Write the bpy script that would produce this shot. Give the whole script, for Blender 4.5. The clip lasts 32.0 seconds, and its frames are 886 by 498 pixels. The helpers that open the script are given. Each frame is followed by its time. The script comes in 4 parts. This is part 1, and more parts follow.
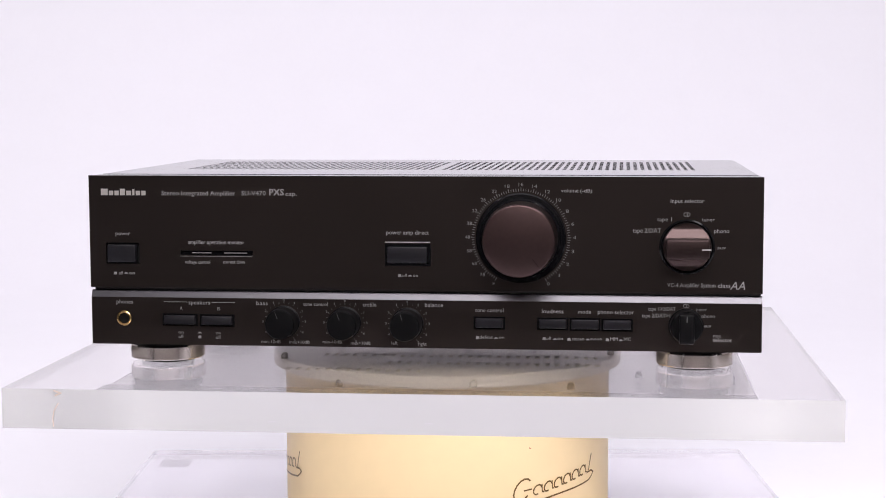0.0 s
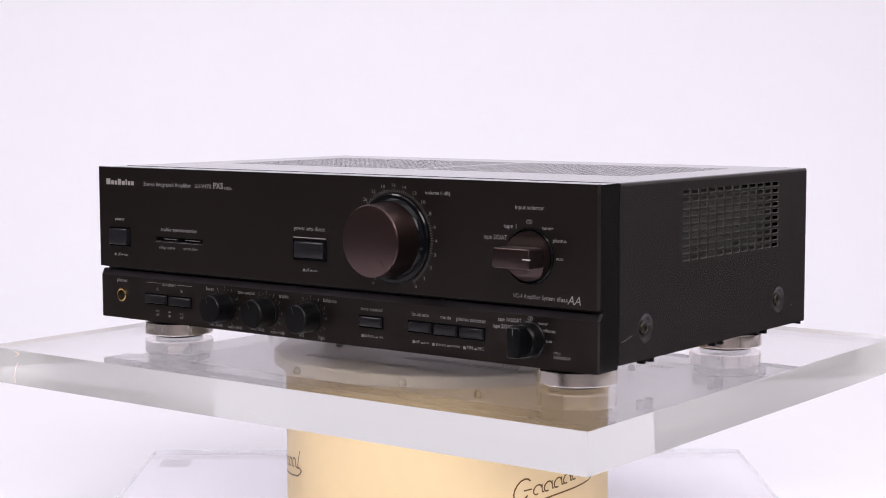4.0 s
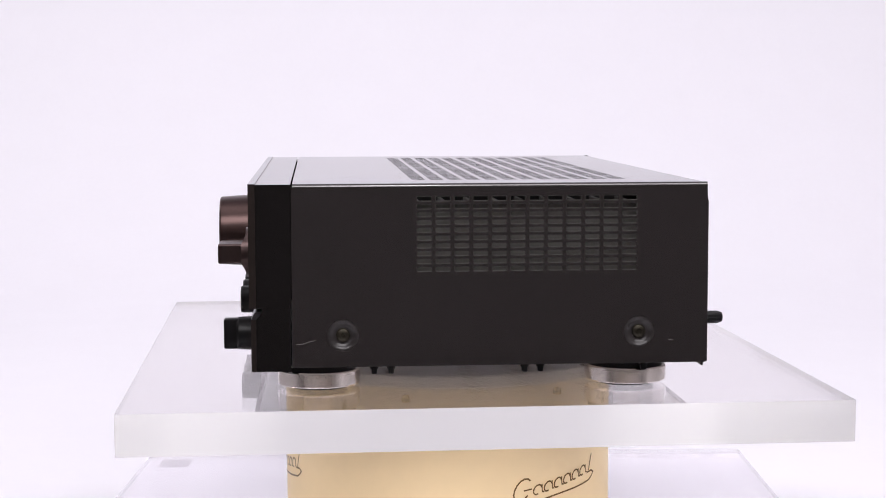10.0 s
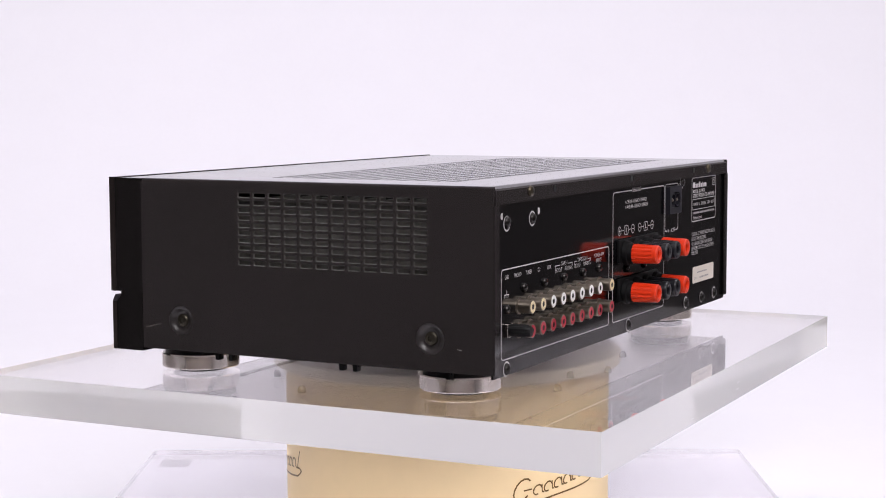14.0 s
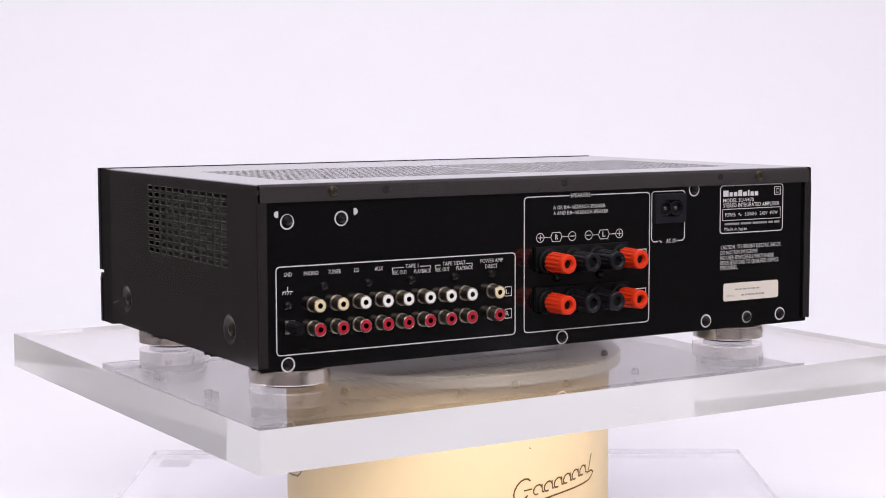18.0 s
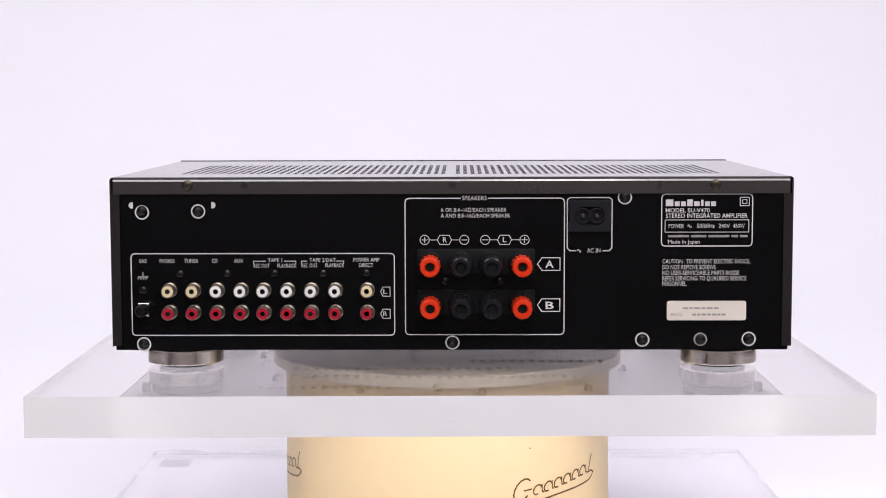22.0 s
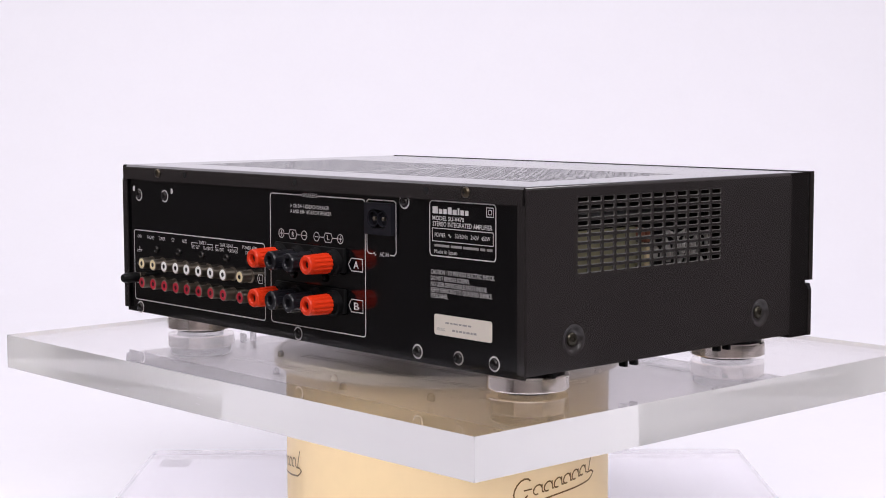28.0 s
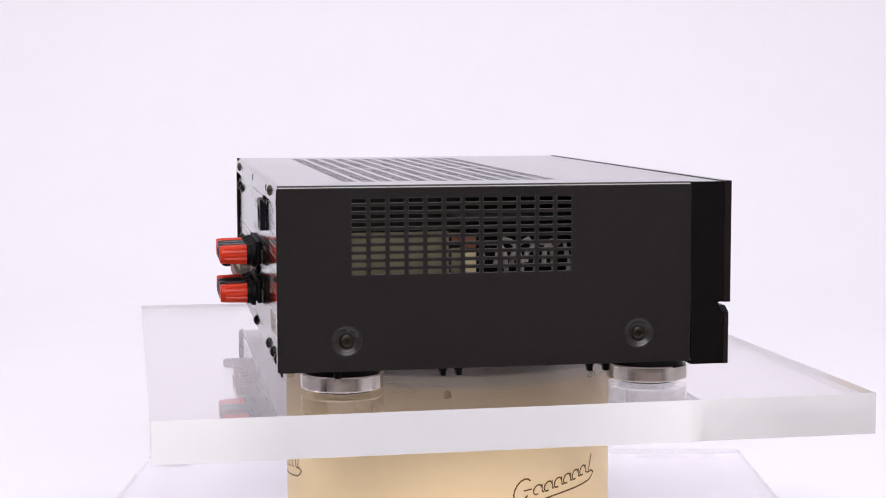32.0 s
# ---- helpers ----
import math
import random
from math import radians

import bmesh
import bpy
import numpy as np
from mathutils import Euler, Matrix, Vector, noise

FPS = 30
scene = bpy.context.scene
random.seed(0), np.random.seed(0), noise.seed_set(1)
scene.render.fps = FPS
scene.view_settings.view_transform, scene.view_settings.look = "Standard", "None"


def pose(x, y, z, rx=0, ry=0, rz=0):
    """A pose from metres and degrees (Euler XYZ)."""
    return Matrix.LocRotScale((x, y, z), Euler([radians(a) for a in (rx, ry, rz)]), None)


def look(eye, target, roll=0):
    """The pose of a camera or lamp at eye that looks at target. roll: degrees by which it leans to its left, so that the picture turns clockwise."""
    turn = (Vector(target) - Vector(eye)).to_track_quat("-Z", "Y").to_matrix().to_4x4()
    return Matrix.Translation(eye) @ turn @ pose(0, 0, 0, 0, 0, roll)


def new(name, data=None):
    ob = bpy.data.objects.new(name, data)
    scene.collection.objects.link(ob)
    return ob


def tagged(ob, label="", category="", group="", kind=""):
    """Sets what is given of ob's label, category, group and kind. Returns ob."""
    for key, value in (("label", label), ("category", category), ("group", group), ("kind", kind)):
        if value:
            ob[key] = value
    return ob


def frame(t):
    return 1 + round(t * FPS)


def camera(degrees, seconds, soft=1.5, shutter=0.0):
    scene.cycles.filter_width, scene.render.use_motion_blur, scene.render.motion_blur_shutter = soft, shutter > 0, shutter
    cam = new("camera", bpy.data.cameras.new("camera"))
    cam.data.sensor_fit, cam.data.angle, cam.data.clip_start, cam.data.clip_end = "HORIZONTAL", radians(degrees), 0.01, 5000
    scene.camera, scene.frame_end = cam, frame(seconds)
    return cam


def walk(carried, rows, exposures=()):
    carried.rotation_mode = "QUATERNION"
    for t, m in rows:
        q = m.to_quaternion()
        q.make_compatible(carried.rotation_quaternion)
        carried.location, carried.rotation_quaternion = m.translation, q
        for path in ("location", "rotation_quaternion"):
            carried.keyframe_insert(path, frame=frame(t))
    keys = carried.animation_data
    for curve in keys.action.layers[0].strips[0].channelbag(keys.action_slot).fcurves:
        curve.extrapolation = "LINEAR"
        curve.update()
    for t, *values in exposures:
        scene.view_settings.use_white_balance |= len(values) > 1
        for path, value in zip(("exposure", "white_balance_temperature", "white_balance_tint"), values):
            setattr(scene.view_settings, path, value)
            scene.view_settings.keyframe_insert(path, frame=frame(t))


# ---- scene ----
# ---------------- camera ----------------
cam = camera(30.283, 32.0, soft=1.0)
EYE = Vector((0.0, -1.1651, 0.1759))
AIM = EYE + Vector((-0.00250, 0.99500, -0.09318))
walk(cam, [(0.0, look(EYE, AIM, -0.147)), (32.0, look(EYE, AIM, -0.147))])

# ---------------- light ----------------
world = bpy.data.worlds.new("studio_air")
scene.world = world
world.use_nodes = True
world.node_tree.nodes["Background"].inputs["Color"].default_value = (0.80, 0.78, 0.84, 1)
world.node_tree.nodes["Background"].inputs["Strength"].default_value = 0.05
scene.view_settings.exposure = -0.09


def softbox(name, eye, target, sx, sy, watts, color=(1.0, 0.957, 0.990)):
    lamp = bpy.data.lights.new(name, "AREA")
    lamp.shape, lamp.size, lamp.size_y, lamp.energy, lamp.color = "RECTANGLE", sx, sy, watts, color
    ob = new(name, lamp)
    ob.matrix_basis = look(eye, target)
    return ob


softbox("ceiling_softbox", (0.1, -0.55, 2.1), (0.1, -0.4, 0), 2.0, 1.2, 11.5)
softbox("unseen_front_softbox", (-0.25, -2.1, 1.75), (0, 0.0, 0.05), 1.2, 0.9, 26.5)
# fill softbox added out of view to brighten right-facing sides and the rear
softbox("unseen_front_softbox", (0.75, -1.9, 1.75), (0, 0.0, 0.05), 1.3, 1.1, 31)
softbox("backdrop_softbox", (-1.7, 0.6, 2.2), (-0.6, 2.2, 0.6), 1.6, 0.8, 42.5)
softbox("backdrop_softbox", (1.7, 0.6, 2.2), (0.6, 2.2, 0.6), 1.6, 0.8, 27.5)


# ---------------- materials ----------------
def material(name, color, rough=0.5, metal=0.0, spec=0.5, grain=0.0, scale=300.0, bump=0.0, vary=0.0, stretch=(1, 1, 1), coat=0.0,
             trans=0.0, ior=1.5, rough_vary=0.0, tint=None, brushed=0.0):
    """A surface with a fine grain and a broad, weak variation of tone and gloss."""
    m = bpy.data.materials.new(name)
    m.use_nodes = True
    nt, n = m.node_tree, m.node_tree.nodes
    p = n["Principled BSDF"]
    p.inputs["Base Color"].default_value = (*color, 1)
    p.inputs["Roughness"].default_value, p.inputs["Metallic"].default_value = rough, metal
    p.inputs["Specular IOR Level"].default_value, p.inputs["IOR"].default_value = spec, ior
    if brushed:
        up = n.new("ShaderNodeCombineXYZ")
        up.inputs["Z"].default_value = 1.0
        nt.links.new(up.outputs[0], p.inputs["Tangent"])
        p.inputs["Anisotropic"].default_value = brushed
    if tint:
        p.inputs["Specular Tint"].default_value = (*tint, 1)
    p.inputs["Coat Weight"].default_value, p.inputs["Transmission Weight"].default_value = coat, trans
    if grain or bump or vary or rough_vary:
        co, mp = n.new("ShaderNodeTexCoord"), n.new("ShaderNodeMapping")
        mp.inputs["Scale"].default_value = stretch
        nt.links.new(co.outputs["Object"], mp.inputs["Vector"])
        fine, broad = n.new("ShaderNodeTexNoise"), n.new("ShaderNodeTexNoise")
        fine.inputs["Scale"].default_value, fine.inputs["Detail"].default_value = scale, 4
        broad.inputs["Scale"].default_value, broad.inputs["Detail"].default_value = 14.0, 5
        nt.links.new(mp.outputs["Vector"], fine.inputs["Vector"])
        nt.links.new(co.outputs["Object"], broad.inputs["Vector"])
        a, b = n.new("ShaderNodeMath"), n.new("ShaderNodeMath")
        a.operation, b.operation = "MULTIPLY_ADD", "MULTIPLY_ADD"
        a.inputs[1].default_value, a.inputs[2].default_value = 2 * grain, 1 - grain
        b.inputs[1].default_value, b.inputs[2].default_value = 2 * vary, 1 - vary
        nt.links.new(fine.outputs["Fac"], a.inputs[0])
        nt.links.new(broad.outputs["Fac"], b.inputs[0])
        mul, col = n.new("ShaderNodeMath"), n.new("ShaderNodeVectorMath")
        mul.operation, col.operation = "MULTIPLY", "SCALE"
        nt.links.new(a.outputs[0], mul.inputs[0])
        nt.links.new(b.outputs[0], mul.inputs[1])
        col.inputs[0].default_value = color
        nt.links.new(mul.outputs[0], col.inputs["Scale"])
        nt.links.new(col.outputs["Vector"], p.inputs["Base Color"])
        if bump:
            bp = n.new("ShaderNodeBump")
            bp.inputs["Strength"].default_value, bp.inputs["Distance"].default_value = bump, 0.0004
            nt.links.new(fine.outputs["Fac"], bp.inputs["Height"])
            nt.links.new(bp.outputs["Normal"], p.inputs["Normal"])
        if rough_vary:
            r = n.new("ShaderNodeMath")
            r.operation = "MULTIPLY_ADD"
            r.inputs[1].default_value, r.inputs[2].default_value = rough_vary, rough - rough_vary / 2
            nt.links.new(broad.outputs["Fac"], r.inputs[0])
            nt.links.new(r.outputs[0], p.inputs["Roughness"])
    return m


WHITE_PAPER = material("white_seamless_paper", (0.812, 0.808, 0.862), 0.9, spec=0.1, grain=0.01, scale=120, vary=0.012)
ROOM_FLOOR = material("dim_floor", (0.16, 0.145, 0.14), 0.6, grain=0.1, scale=60, vary=0.2)
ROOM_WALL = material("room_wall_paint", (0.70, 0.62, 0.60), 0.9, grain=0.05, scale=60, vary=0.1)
DARK_BAND = material("dark_reflection_band", (0.09, 0.08, 0.078), 0.8, grain=0.05, scale=60, vary=0.1)
# side wall tones set how dark each side of the amplifier reflects
SIDE_WALL = material("dark_reflection_wall", (0.13, 0.112, 0.108), 0.9, grain=0.05, scale=60, vary=0.1)
EAST_WALL = material("mid_reflection_wall", (0.45, 0.42, 0.42), 0.9, grain=0.05, scale=60, vary=0.1)
ROOM_CEILING = material("room_ceiling_paint", (0.5, 0.47, 0.5), 0.9, grain=0.03, scale=60, vary=0.05)
ACRYLIC = material("clear_acrylic", (0.875, 0.855, 0.855), 0.0, trans=1.0, ior=1.49)
# opaque white share in the colour brightens wedges that refract dark
ACRYLIC_EDGE = material("hazed_acrylic_edge", (0.985, 0.985, 0.975), 0.0, trans=0.58, ior=1.49, scale=26, bump=0.02, stretch=(1, 1, 3))
# grey tint stands in for the missing shadow under the base plate
ACRYLIC_BASE = material("shade_tinted_acrylic", (0.80, 0.785, 0.81), 0.0, trans=1.0, ior=1.49)
CREAM = material("cream_lacquer", (0.90, 0.70, 0.40), 0.44, grain=0.03, scale=90, vary=0.05, bump=0.03, rough_vary=0.15)
PLATTER = material("satin_champagne_metal", (0.76, 0.68, 0.54), 0.3, metal=0.0, grain=0.06, scale=300, vary=0.08, rough_vary=0.1)
GOLD_INK = material("dark_gold_ink", (0.16, 0.085, 0.018), 0.4, metal=0.4)
COVER = material("black_enamel_steel", (0.0228, 0.0198, 0.0198), 0.10, spec=0.95, grain=0.04, scale=1500, vary=0.12, rough_vary=0.05)
# cover enamel again, rougher so that the dimples' highlights stay soft
STAMPED = material("satin_black_enamel", (0.0228, 0.0198, 0.0198), 0.32, spec=0.5, grain=0.1, scale=1500)
FASCIA = material("black_brushed_aluminium", (0.0076, 0.0058, 0.0052), 0.35, spec=0.46, brushed=0.2, tint=(1.0, 0.84, 0.78), grain=0.2, scale=260, stretch=(0.03, 1, 8), vary=0.06, rough_vary=0.05)
DULL = material("dull_black_moulding", (0.0025, 0.0025, 0.003), 0.6, spec=0.2, grain=0.1, scale=900)
# paler than the cover: the lit slot lips are put into the colour
SLOT_EDGE = material("worn_slot_rim", (0.050, 0.047, 0.042), 0.34, spec=0.5, metal=0.0, grain=0.1, scale=900)
INLET = material("blue_black_moulding", (0.009, 0.009, 0.013), 0.40, spec=0.3, grain=0.06, scale=900)
STRIP = material("bare_bevelled_aluminium", (0.12, 0.115, 0.125), 0.30, metal=1.0, vary=0.05, grain=0.05, scale=500)
FRAME = material("black_satin_moulding", (0.008, 0.007, 0.007), 0.10, spec=0.5, grain=0.1, scale=1200, vary=0.1, rough_vary=0.05)
PLASTIC = material("black_plastic", (0.004, 0.004, 0.0045), 0.36, spec=0.22, grain=0.1, scale=900, bump=0.03, vary=0.08)
GLOSS = material("glossy_black_plastic", (0.005, 0.005, 0.006), 0.12, spec=0.22, grain=0.05, scale=700, vary=0.05)
POST_BLACK = material("ribbed_black_plastic", (0.008, 0.008, 0.011), 0.28, spec=0.4, grain=0.06, scale=800, vary=0.05)
BUTTON = material("charcoal_button", (0.011, 0.0105, 0.0135), 0.32, grain=0.06, scale=800, vary=0.05)
KNOB = material("aubergine_anodised_aluminium", (0.105, 0.068, 0.066), 0.33, metal=0.9, grain=0.08, scale=400, vary=0.06, bump=0.02)
KNOB_DARK = material("brown_anodised_aluminium", (0.076, 0.053, 0.051), 0.34, metal=0.9, grain=0.08, scale=400, vary=0.06)
KNOB_SIDE = material("dark_aubergine_aluminium", (0.07, 0.045, 0.042), 0.3, metal=0.9, grain=0.08, scale=400, vary=0.06)
INK_FAINT = material("faint_grey_ink", (0.10, 0.10, 0.10), 0.6)
# near-black colour stands in for the shade inside holes and slots
RECESS = material("hole_shade_black", (0.004, 0.004, 0.004), 0.6)
PANEL = material("black_satin_rear_panel", (0.003, 0.003, 0.0036), 0.11, spec=0.66, grain=0.1, scale=900, vary=0.1, rough_vary=0.05)
INK = material("grey_white_ink", (0.63, 0.61, 0.61), 0.2, spec=0.5)
INK_FRONT = material("grey_ink", (0.34, 0.325, 0.325), 0.6)
INK_DIM = material("thin_grey_ink", (0.26, 0.245, 0.245), 0.6)
INK_GREY = material("grey_print", (0.33, 0.31, 0.30), 0.7)
SILVER = material("silver_lettering", (0.75, 0.72, 0.68), 0.35, metal=0.6)
# upright streaks in the colour imitate bands of reflected light
STEEL = material("streak_toned_aluminium", (0.80, 0.75, 0.70), 0.15, metal=1.0, brushed=0.6, grain=0.16, scale=140, stretch=(1, 1, 0.03), vary=0.03, rough_vary=0.05)
ZINC = material("zinc_plated_steel", (0.46, 0.44, 0.43), 0.38, metal=0.5, grain=0.06, scale=120, vary=0.12, rough_vary=0.15)
LIP_SCREW = material("worn_bronze_screw", (0.08, 0.066, 0.045), 0.3, metal=0.85, grain=0.1, scale=900)
SCREW = material("black_screw", (0.03, 0.028, 0.027), 0.24, metal=0.8, grain=0.1, scale=900)
NICKEL = material("nickel_plating", (0.25, 0.215, 0.175), 0.36, metal=1.0, vary=0.12, grain=0.05, scale=600, rough_vary=0.15)
BRASS = material("dull_brass", (0.05, 0.045, 0.034), 0.35, metal=0.9, grain=0.1, scale=900)
GOLD = material("gold_plating", (0.80, 0.55, 0.24), 0.22, metal=1.0, vary=0.05)
RED = material("red_insulator", (0.42, 0.010, 0.030), 0.3, vary=0.05)
WHITE_INS = material("white_insulator", (0.88, 0.87, 0.84), 0.4, vary=0.04)
IVORY_INS = material("yellowed_insulator", (0.80, 0.68, 0.42), 0.4, vary=0.06)
ORANGE = material("orange_red_plastic", (0.70, 0.036, 0.007), 0.34, spec=0.3, grain=0.04, scale=900, vary=0.05)
STICKER = material("cream_paper_sticker", (0.74, 0.68, 0.60), 0.6, grain=0.03, scale=700, vary=0.04)
RUBBER = material("black_rubber", (0.010, 0.010, 0.010), 0.7)
SINK = material("cast_aluminium", (0.17, 0.165, 0.155), 0.45, metal=0.2, grain=0.1, scale=500, vary=0.1)
BOARD = material("tan_circuit_board", (0.24, 0.225, 0.13), 0.5, grain=0.2, scale=200, vary=0.2)
WIRE = material("white_cable_sheath", (0.50, 0.48, 0.46), 0.4, vary=0.05)
BROWN = material("brown_component", (0.24, 0.09, 0.05), 0.5, vary=0.1)
PAD = material("grey_felt_pad", (0.42, 0.40, 0.43), 0.8, grain=0.1, scale=600)
TAN_STAIN = material("tan_stain", (0.78, 0.66, 0.56), 0.6, grain=0.1, scale=400)
DUST = material("scuff_mark", (0.24, 0.225, 0.215), 0.7)

# ---------------- building tools (millimetres in, metres out) ----------------
MM = 0.001


def link(name, mesh, mat, parent, label=""):
    mesh.materials.clear()
    mesh.materials.append(mat)
    ob = new(name, mesh)
    ob.parent = parent
    if label:
        tagged(ob, label)
    return ob


def part(name, bm, mat, parent, label="", smooth=False):
    """Links a bmesh, drawn in millimetres, as one mesh object under a thing or a part."""
    bmesh.ops.scale(bm, vec=(MM, MM, MM), verts=bm.verts)
    bmesh.ops.recalc_face_normals(bm, faces=bm.faces)
    mesh = bpy.data.meshes.new(name)
    bm.to_mesh(mesh)
    bm.free()
    if smooth:
        mesh.shade_smooth()
        mesh.set_sharp_from_angle(angle=radians(24))
    return link(name, mesh, mat, parent, label)


def box(x0, x1, y0, y1, z0, z1, bevel=0.0, seg=2, bm=None):
    own = bmesh.new()
    bmesh.ops.create_cube(own, size=1)
    for v in own.verts:
        v.co = ((x0 + x1) / 2 + v.co.x * (x1 - x0), (y0 + y1) / 2 + v.co.y * (y1 - y0), (z0 + z1) / 2 + v.co.z * (z1 - z0))
    if bevel:
        bmesh.ops.bevel(own, geom=own.edges[:], offset=bevel, segments=seg, affect="EDGES", profile=0.5)
    return merge(bm, own)


def merge(bm, own):
    if bm is None:
        return own
    tmp = bpy.data.meshes.new("tmp")
    own.to_mesh(tmp)
    own.free()
    bm.from_mesh(tmp)
    bpy.data.meshes.remove(tmp)
    return bm


def lathe(profile, u, w, y, out=-1, n=48, flute=0, depth=0.0, bm=None):
    """Turns a profile of (radius, reach) round an axis along y that starts at (u, y, w) and points to out."""
    own = bmesh.new()
    rings = []
    for r, d in profile:
        ring = []
        for i in range(n):
            a = 2 * math.pi * i / n
            rr = r - (depth if flute and (i * flute * 2 // n) % 2 else 0.0) if r > depth * 2 else r
            ring.append(own.verts.new((u + rr * math.cos(a), y + out * d, w + rr * math.sin(a))))
        rings.append(ring)
    for p, q in zip(rings, rings[1:]):
        for i in range(n):
            own.faces.new((p[i], p[(i + 1) % n], q[(i + 1) % n], q[i]))
    if profile[0][0] > 0.01:
        own.faces.new(rings[0])
    if profile[-1][0] > 0.01:
        own.faces.new(rings[-1])
    bmesh.ops.remove_doubles(own, verts=own.verts, dist=0.0005)
    return merge(bm, own)


def sheet(u0, w0, u1, w1, holes, thick, place):
    """A sheet with rectangular openings cut through it. place turns (u, w, depth) into a point."""
    us = np.array(sorted({round(v, 4) for v in [u0, u1] + [h[0] for h in holes] + [h[2] for h in holes]}))
    ws = np.array(sorted({round(v, 4) for v in [w0, w1] + [h[1] for h in holes] + [h[3] for h in holes]}))
    cu, cw = (us[:-1] + us[1:]) / 2, (ws[:-1] + ws[1:]) / 2
    full = np.ones((len(cu), len(cw)), bool)
    for a, b, c, d in holes:
        full[np.ix_((cu > a) & (cu < c), (cw > b) & (cw < d))] = False
    verts, index, faces = [], {}, []

    def at(i, j, k):
        if (i, j, k) not in index:
            index[i, j, k] = len(verts)
            verts.append(place(us[i], ws[j], k * thick))
        return index[i, j, k]

    for i in range(len(cu)):
        for j in range(len(cw)):
            if not full[i, j]:
                continue
            faces.append((at(i, j, 0), at(i + 1, j, 0), at(i + 1, j + 1, 0), at(i, j + 1, 0)))
            faces.append((at(i, j, 1), at(i, j + 1, 1), at(i + 1, j + 1, 1), at(i + 1, j, 1)))
            for di, dj, p, q in ((-1, 0, (i, j), (i, j + 1)), (1, 0, (i + 1, j + 1), (i + 1, j)), (0, -1, (i + 1, j), (i, j)), (0, 1, (i, j + 1), (i + 1, j + 1))):
                a, b = i + di, j + dj
                if not (0 <= a < len(cu) and 0 <= b < len(cw) and full[a, b]):
                    faces.append((at(*p, 0), at(*q, 0), at(*q, 1), at(*p, 1)))
    return verts, faces


def sheets(name, parts, mat, parent, label=""):
    """Joins sheets and strips, each (verts, faces) in millimetres, into one part."""
    verts, faces = [], []
    for v, f in parts:
        base = len(verts)
        verts += [Vector(p) * MM for p in v]
        faces += [tuple(i + base for i in q) for q in f]
    bm = bmesh.new()
    mesh = bpy.data.meshes.new(name)
    mesh.from_pydata(verts, [], faces)
    bm.from_mesh(mesh)
    bmesh.ops.recalc_face_normals(bm, faces=bm.faces)
    bm.to_mesh(mesh)
    bm.free()
    return link(name, mesh, mat, parent, label)


def prism(outline, place, d0, d1, bm=None):
    """An outline of (u, w) points drawn out from depth d0 to d1."""
    own = bmesh.new()
    a = [own.verts.new(place(u, w, d0)) for u, w in outline]
    b = [own.verts.new(place(u, w, d1)) for u, w in outline]
    own.faces.new(a), own.faces.new(b)
    for i in range(len(a)):
        j = (i + 1) % len(a)
        own.faces.new((a[i], a[j], b[j], b[i]))
    return merge(bm, own)


def stroke(points, width, place, lift=0.12, closed=False, bm=None):
    """A printed line through (u, w) points: one thin quad a segment, mitred."""
    own = bmesh.new()
    pts = [Vector((p[0], p[1])) for p in points]
    n = len(pts)
    left, right = [], []
    for i, p in enumerate(pts):
        a = pts[i - 1] if (i or closed) else None
        b = pts[(i + 1) % n] if (i < n - 1 or closed) else None
        d1 = (p - a).normalized() if a is not None else (b - p).normalized()
        d2 = (b - p).normalized() if b is not None else d1
        nrm = Vector((-(d1.y + d2.y), d1.x + d2.x))
        nrm = nrm.normalized() if nrm.length > 1e-6 else Vector((-d1.y, d1.x))
        k = width / 2 / max(0.4, nrm.dot(Vector((-d1.y, d1.x))))
        left.append(own.verts.new(place(*(p + nrm * k), lift)))
        right.append(own.verts.new(place(*(p - nrm * k), lift)))
    for i in range(n if closed else n - 1):
        j = (i + 1) % n
        own.faces.new((left[i], left[j], right[j], right[i]))
    return merge(bm, own)


def round_rect(u0, w0, u1, w1, r, n=4):
    pts = []
    for cu, cw, a0 in ((u1 - r, w1 - r, 0), (u0 + r, w1 - r, 90), (u0 + r, w0 + r, 180), (u1 - r, w0 + r, 270)):
        for i in range(n + 1):
            a = radians(a0 + 90 * i / n)
            pts.append((cu + r * math.cos(a), cw + r * math.sin(a)))
    return pts


def circle(u, w, r, n=20):
    return [(u + r * math.cos(2 * math.pi * i / n), w + r * math.sin(2 * math.pi * i / n)) for i in range(n)]


GLYPHS = {}


def glyph_points(text, bold):
    """The flat outline mesh of a line of writing in the built-in font: points and faces."""
    if (text, bold) not in GLYPHS:
        data = bpy.data.curves.new("writing", "FONT")
        data.body, data.resolution_u, data.offset, data.fill_mode = text, 2, bold * 0.5, "BOTH"
        ob = new("writing", data)
        mesh = bpy.data.meshes.new_from_object(ob.evaluated_get(bpy.context.evaluated_depsgraph_get()))
        GLYPHS[text, bold] = ([tuple(v.co) for v in mesh.vertices], [tuple(p.vertices) for p in mesh.polygons])
        bpy.data.objects.remove(ob)
        bpy.data.meshes.remove(mesh)
        bpy.data.curves.remove(data)
    return GLYPHS[text, bold]


class Face:
    """A flat face of the amplifier that carries print: its owner and how (u, w, lift) lies on it."""

    def __init__(self, owner, place, mirror, ink):
        self.owner, self.place, self.mirror, self.ink = owner, place, mirror, ink


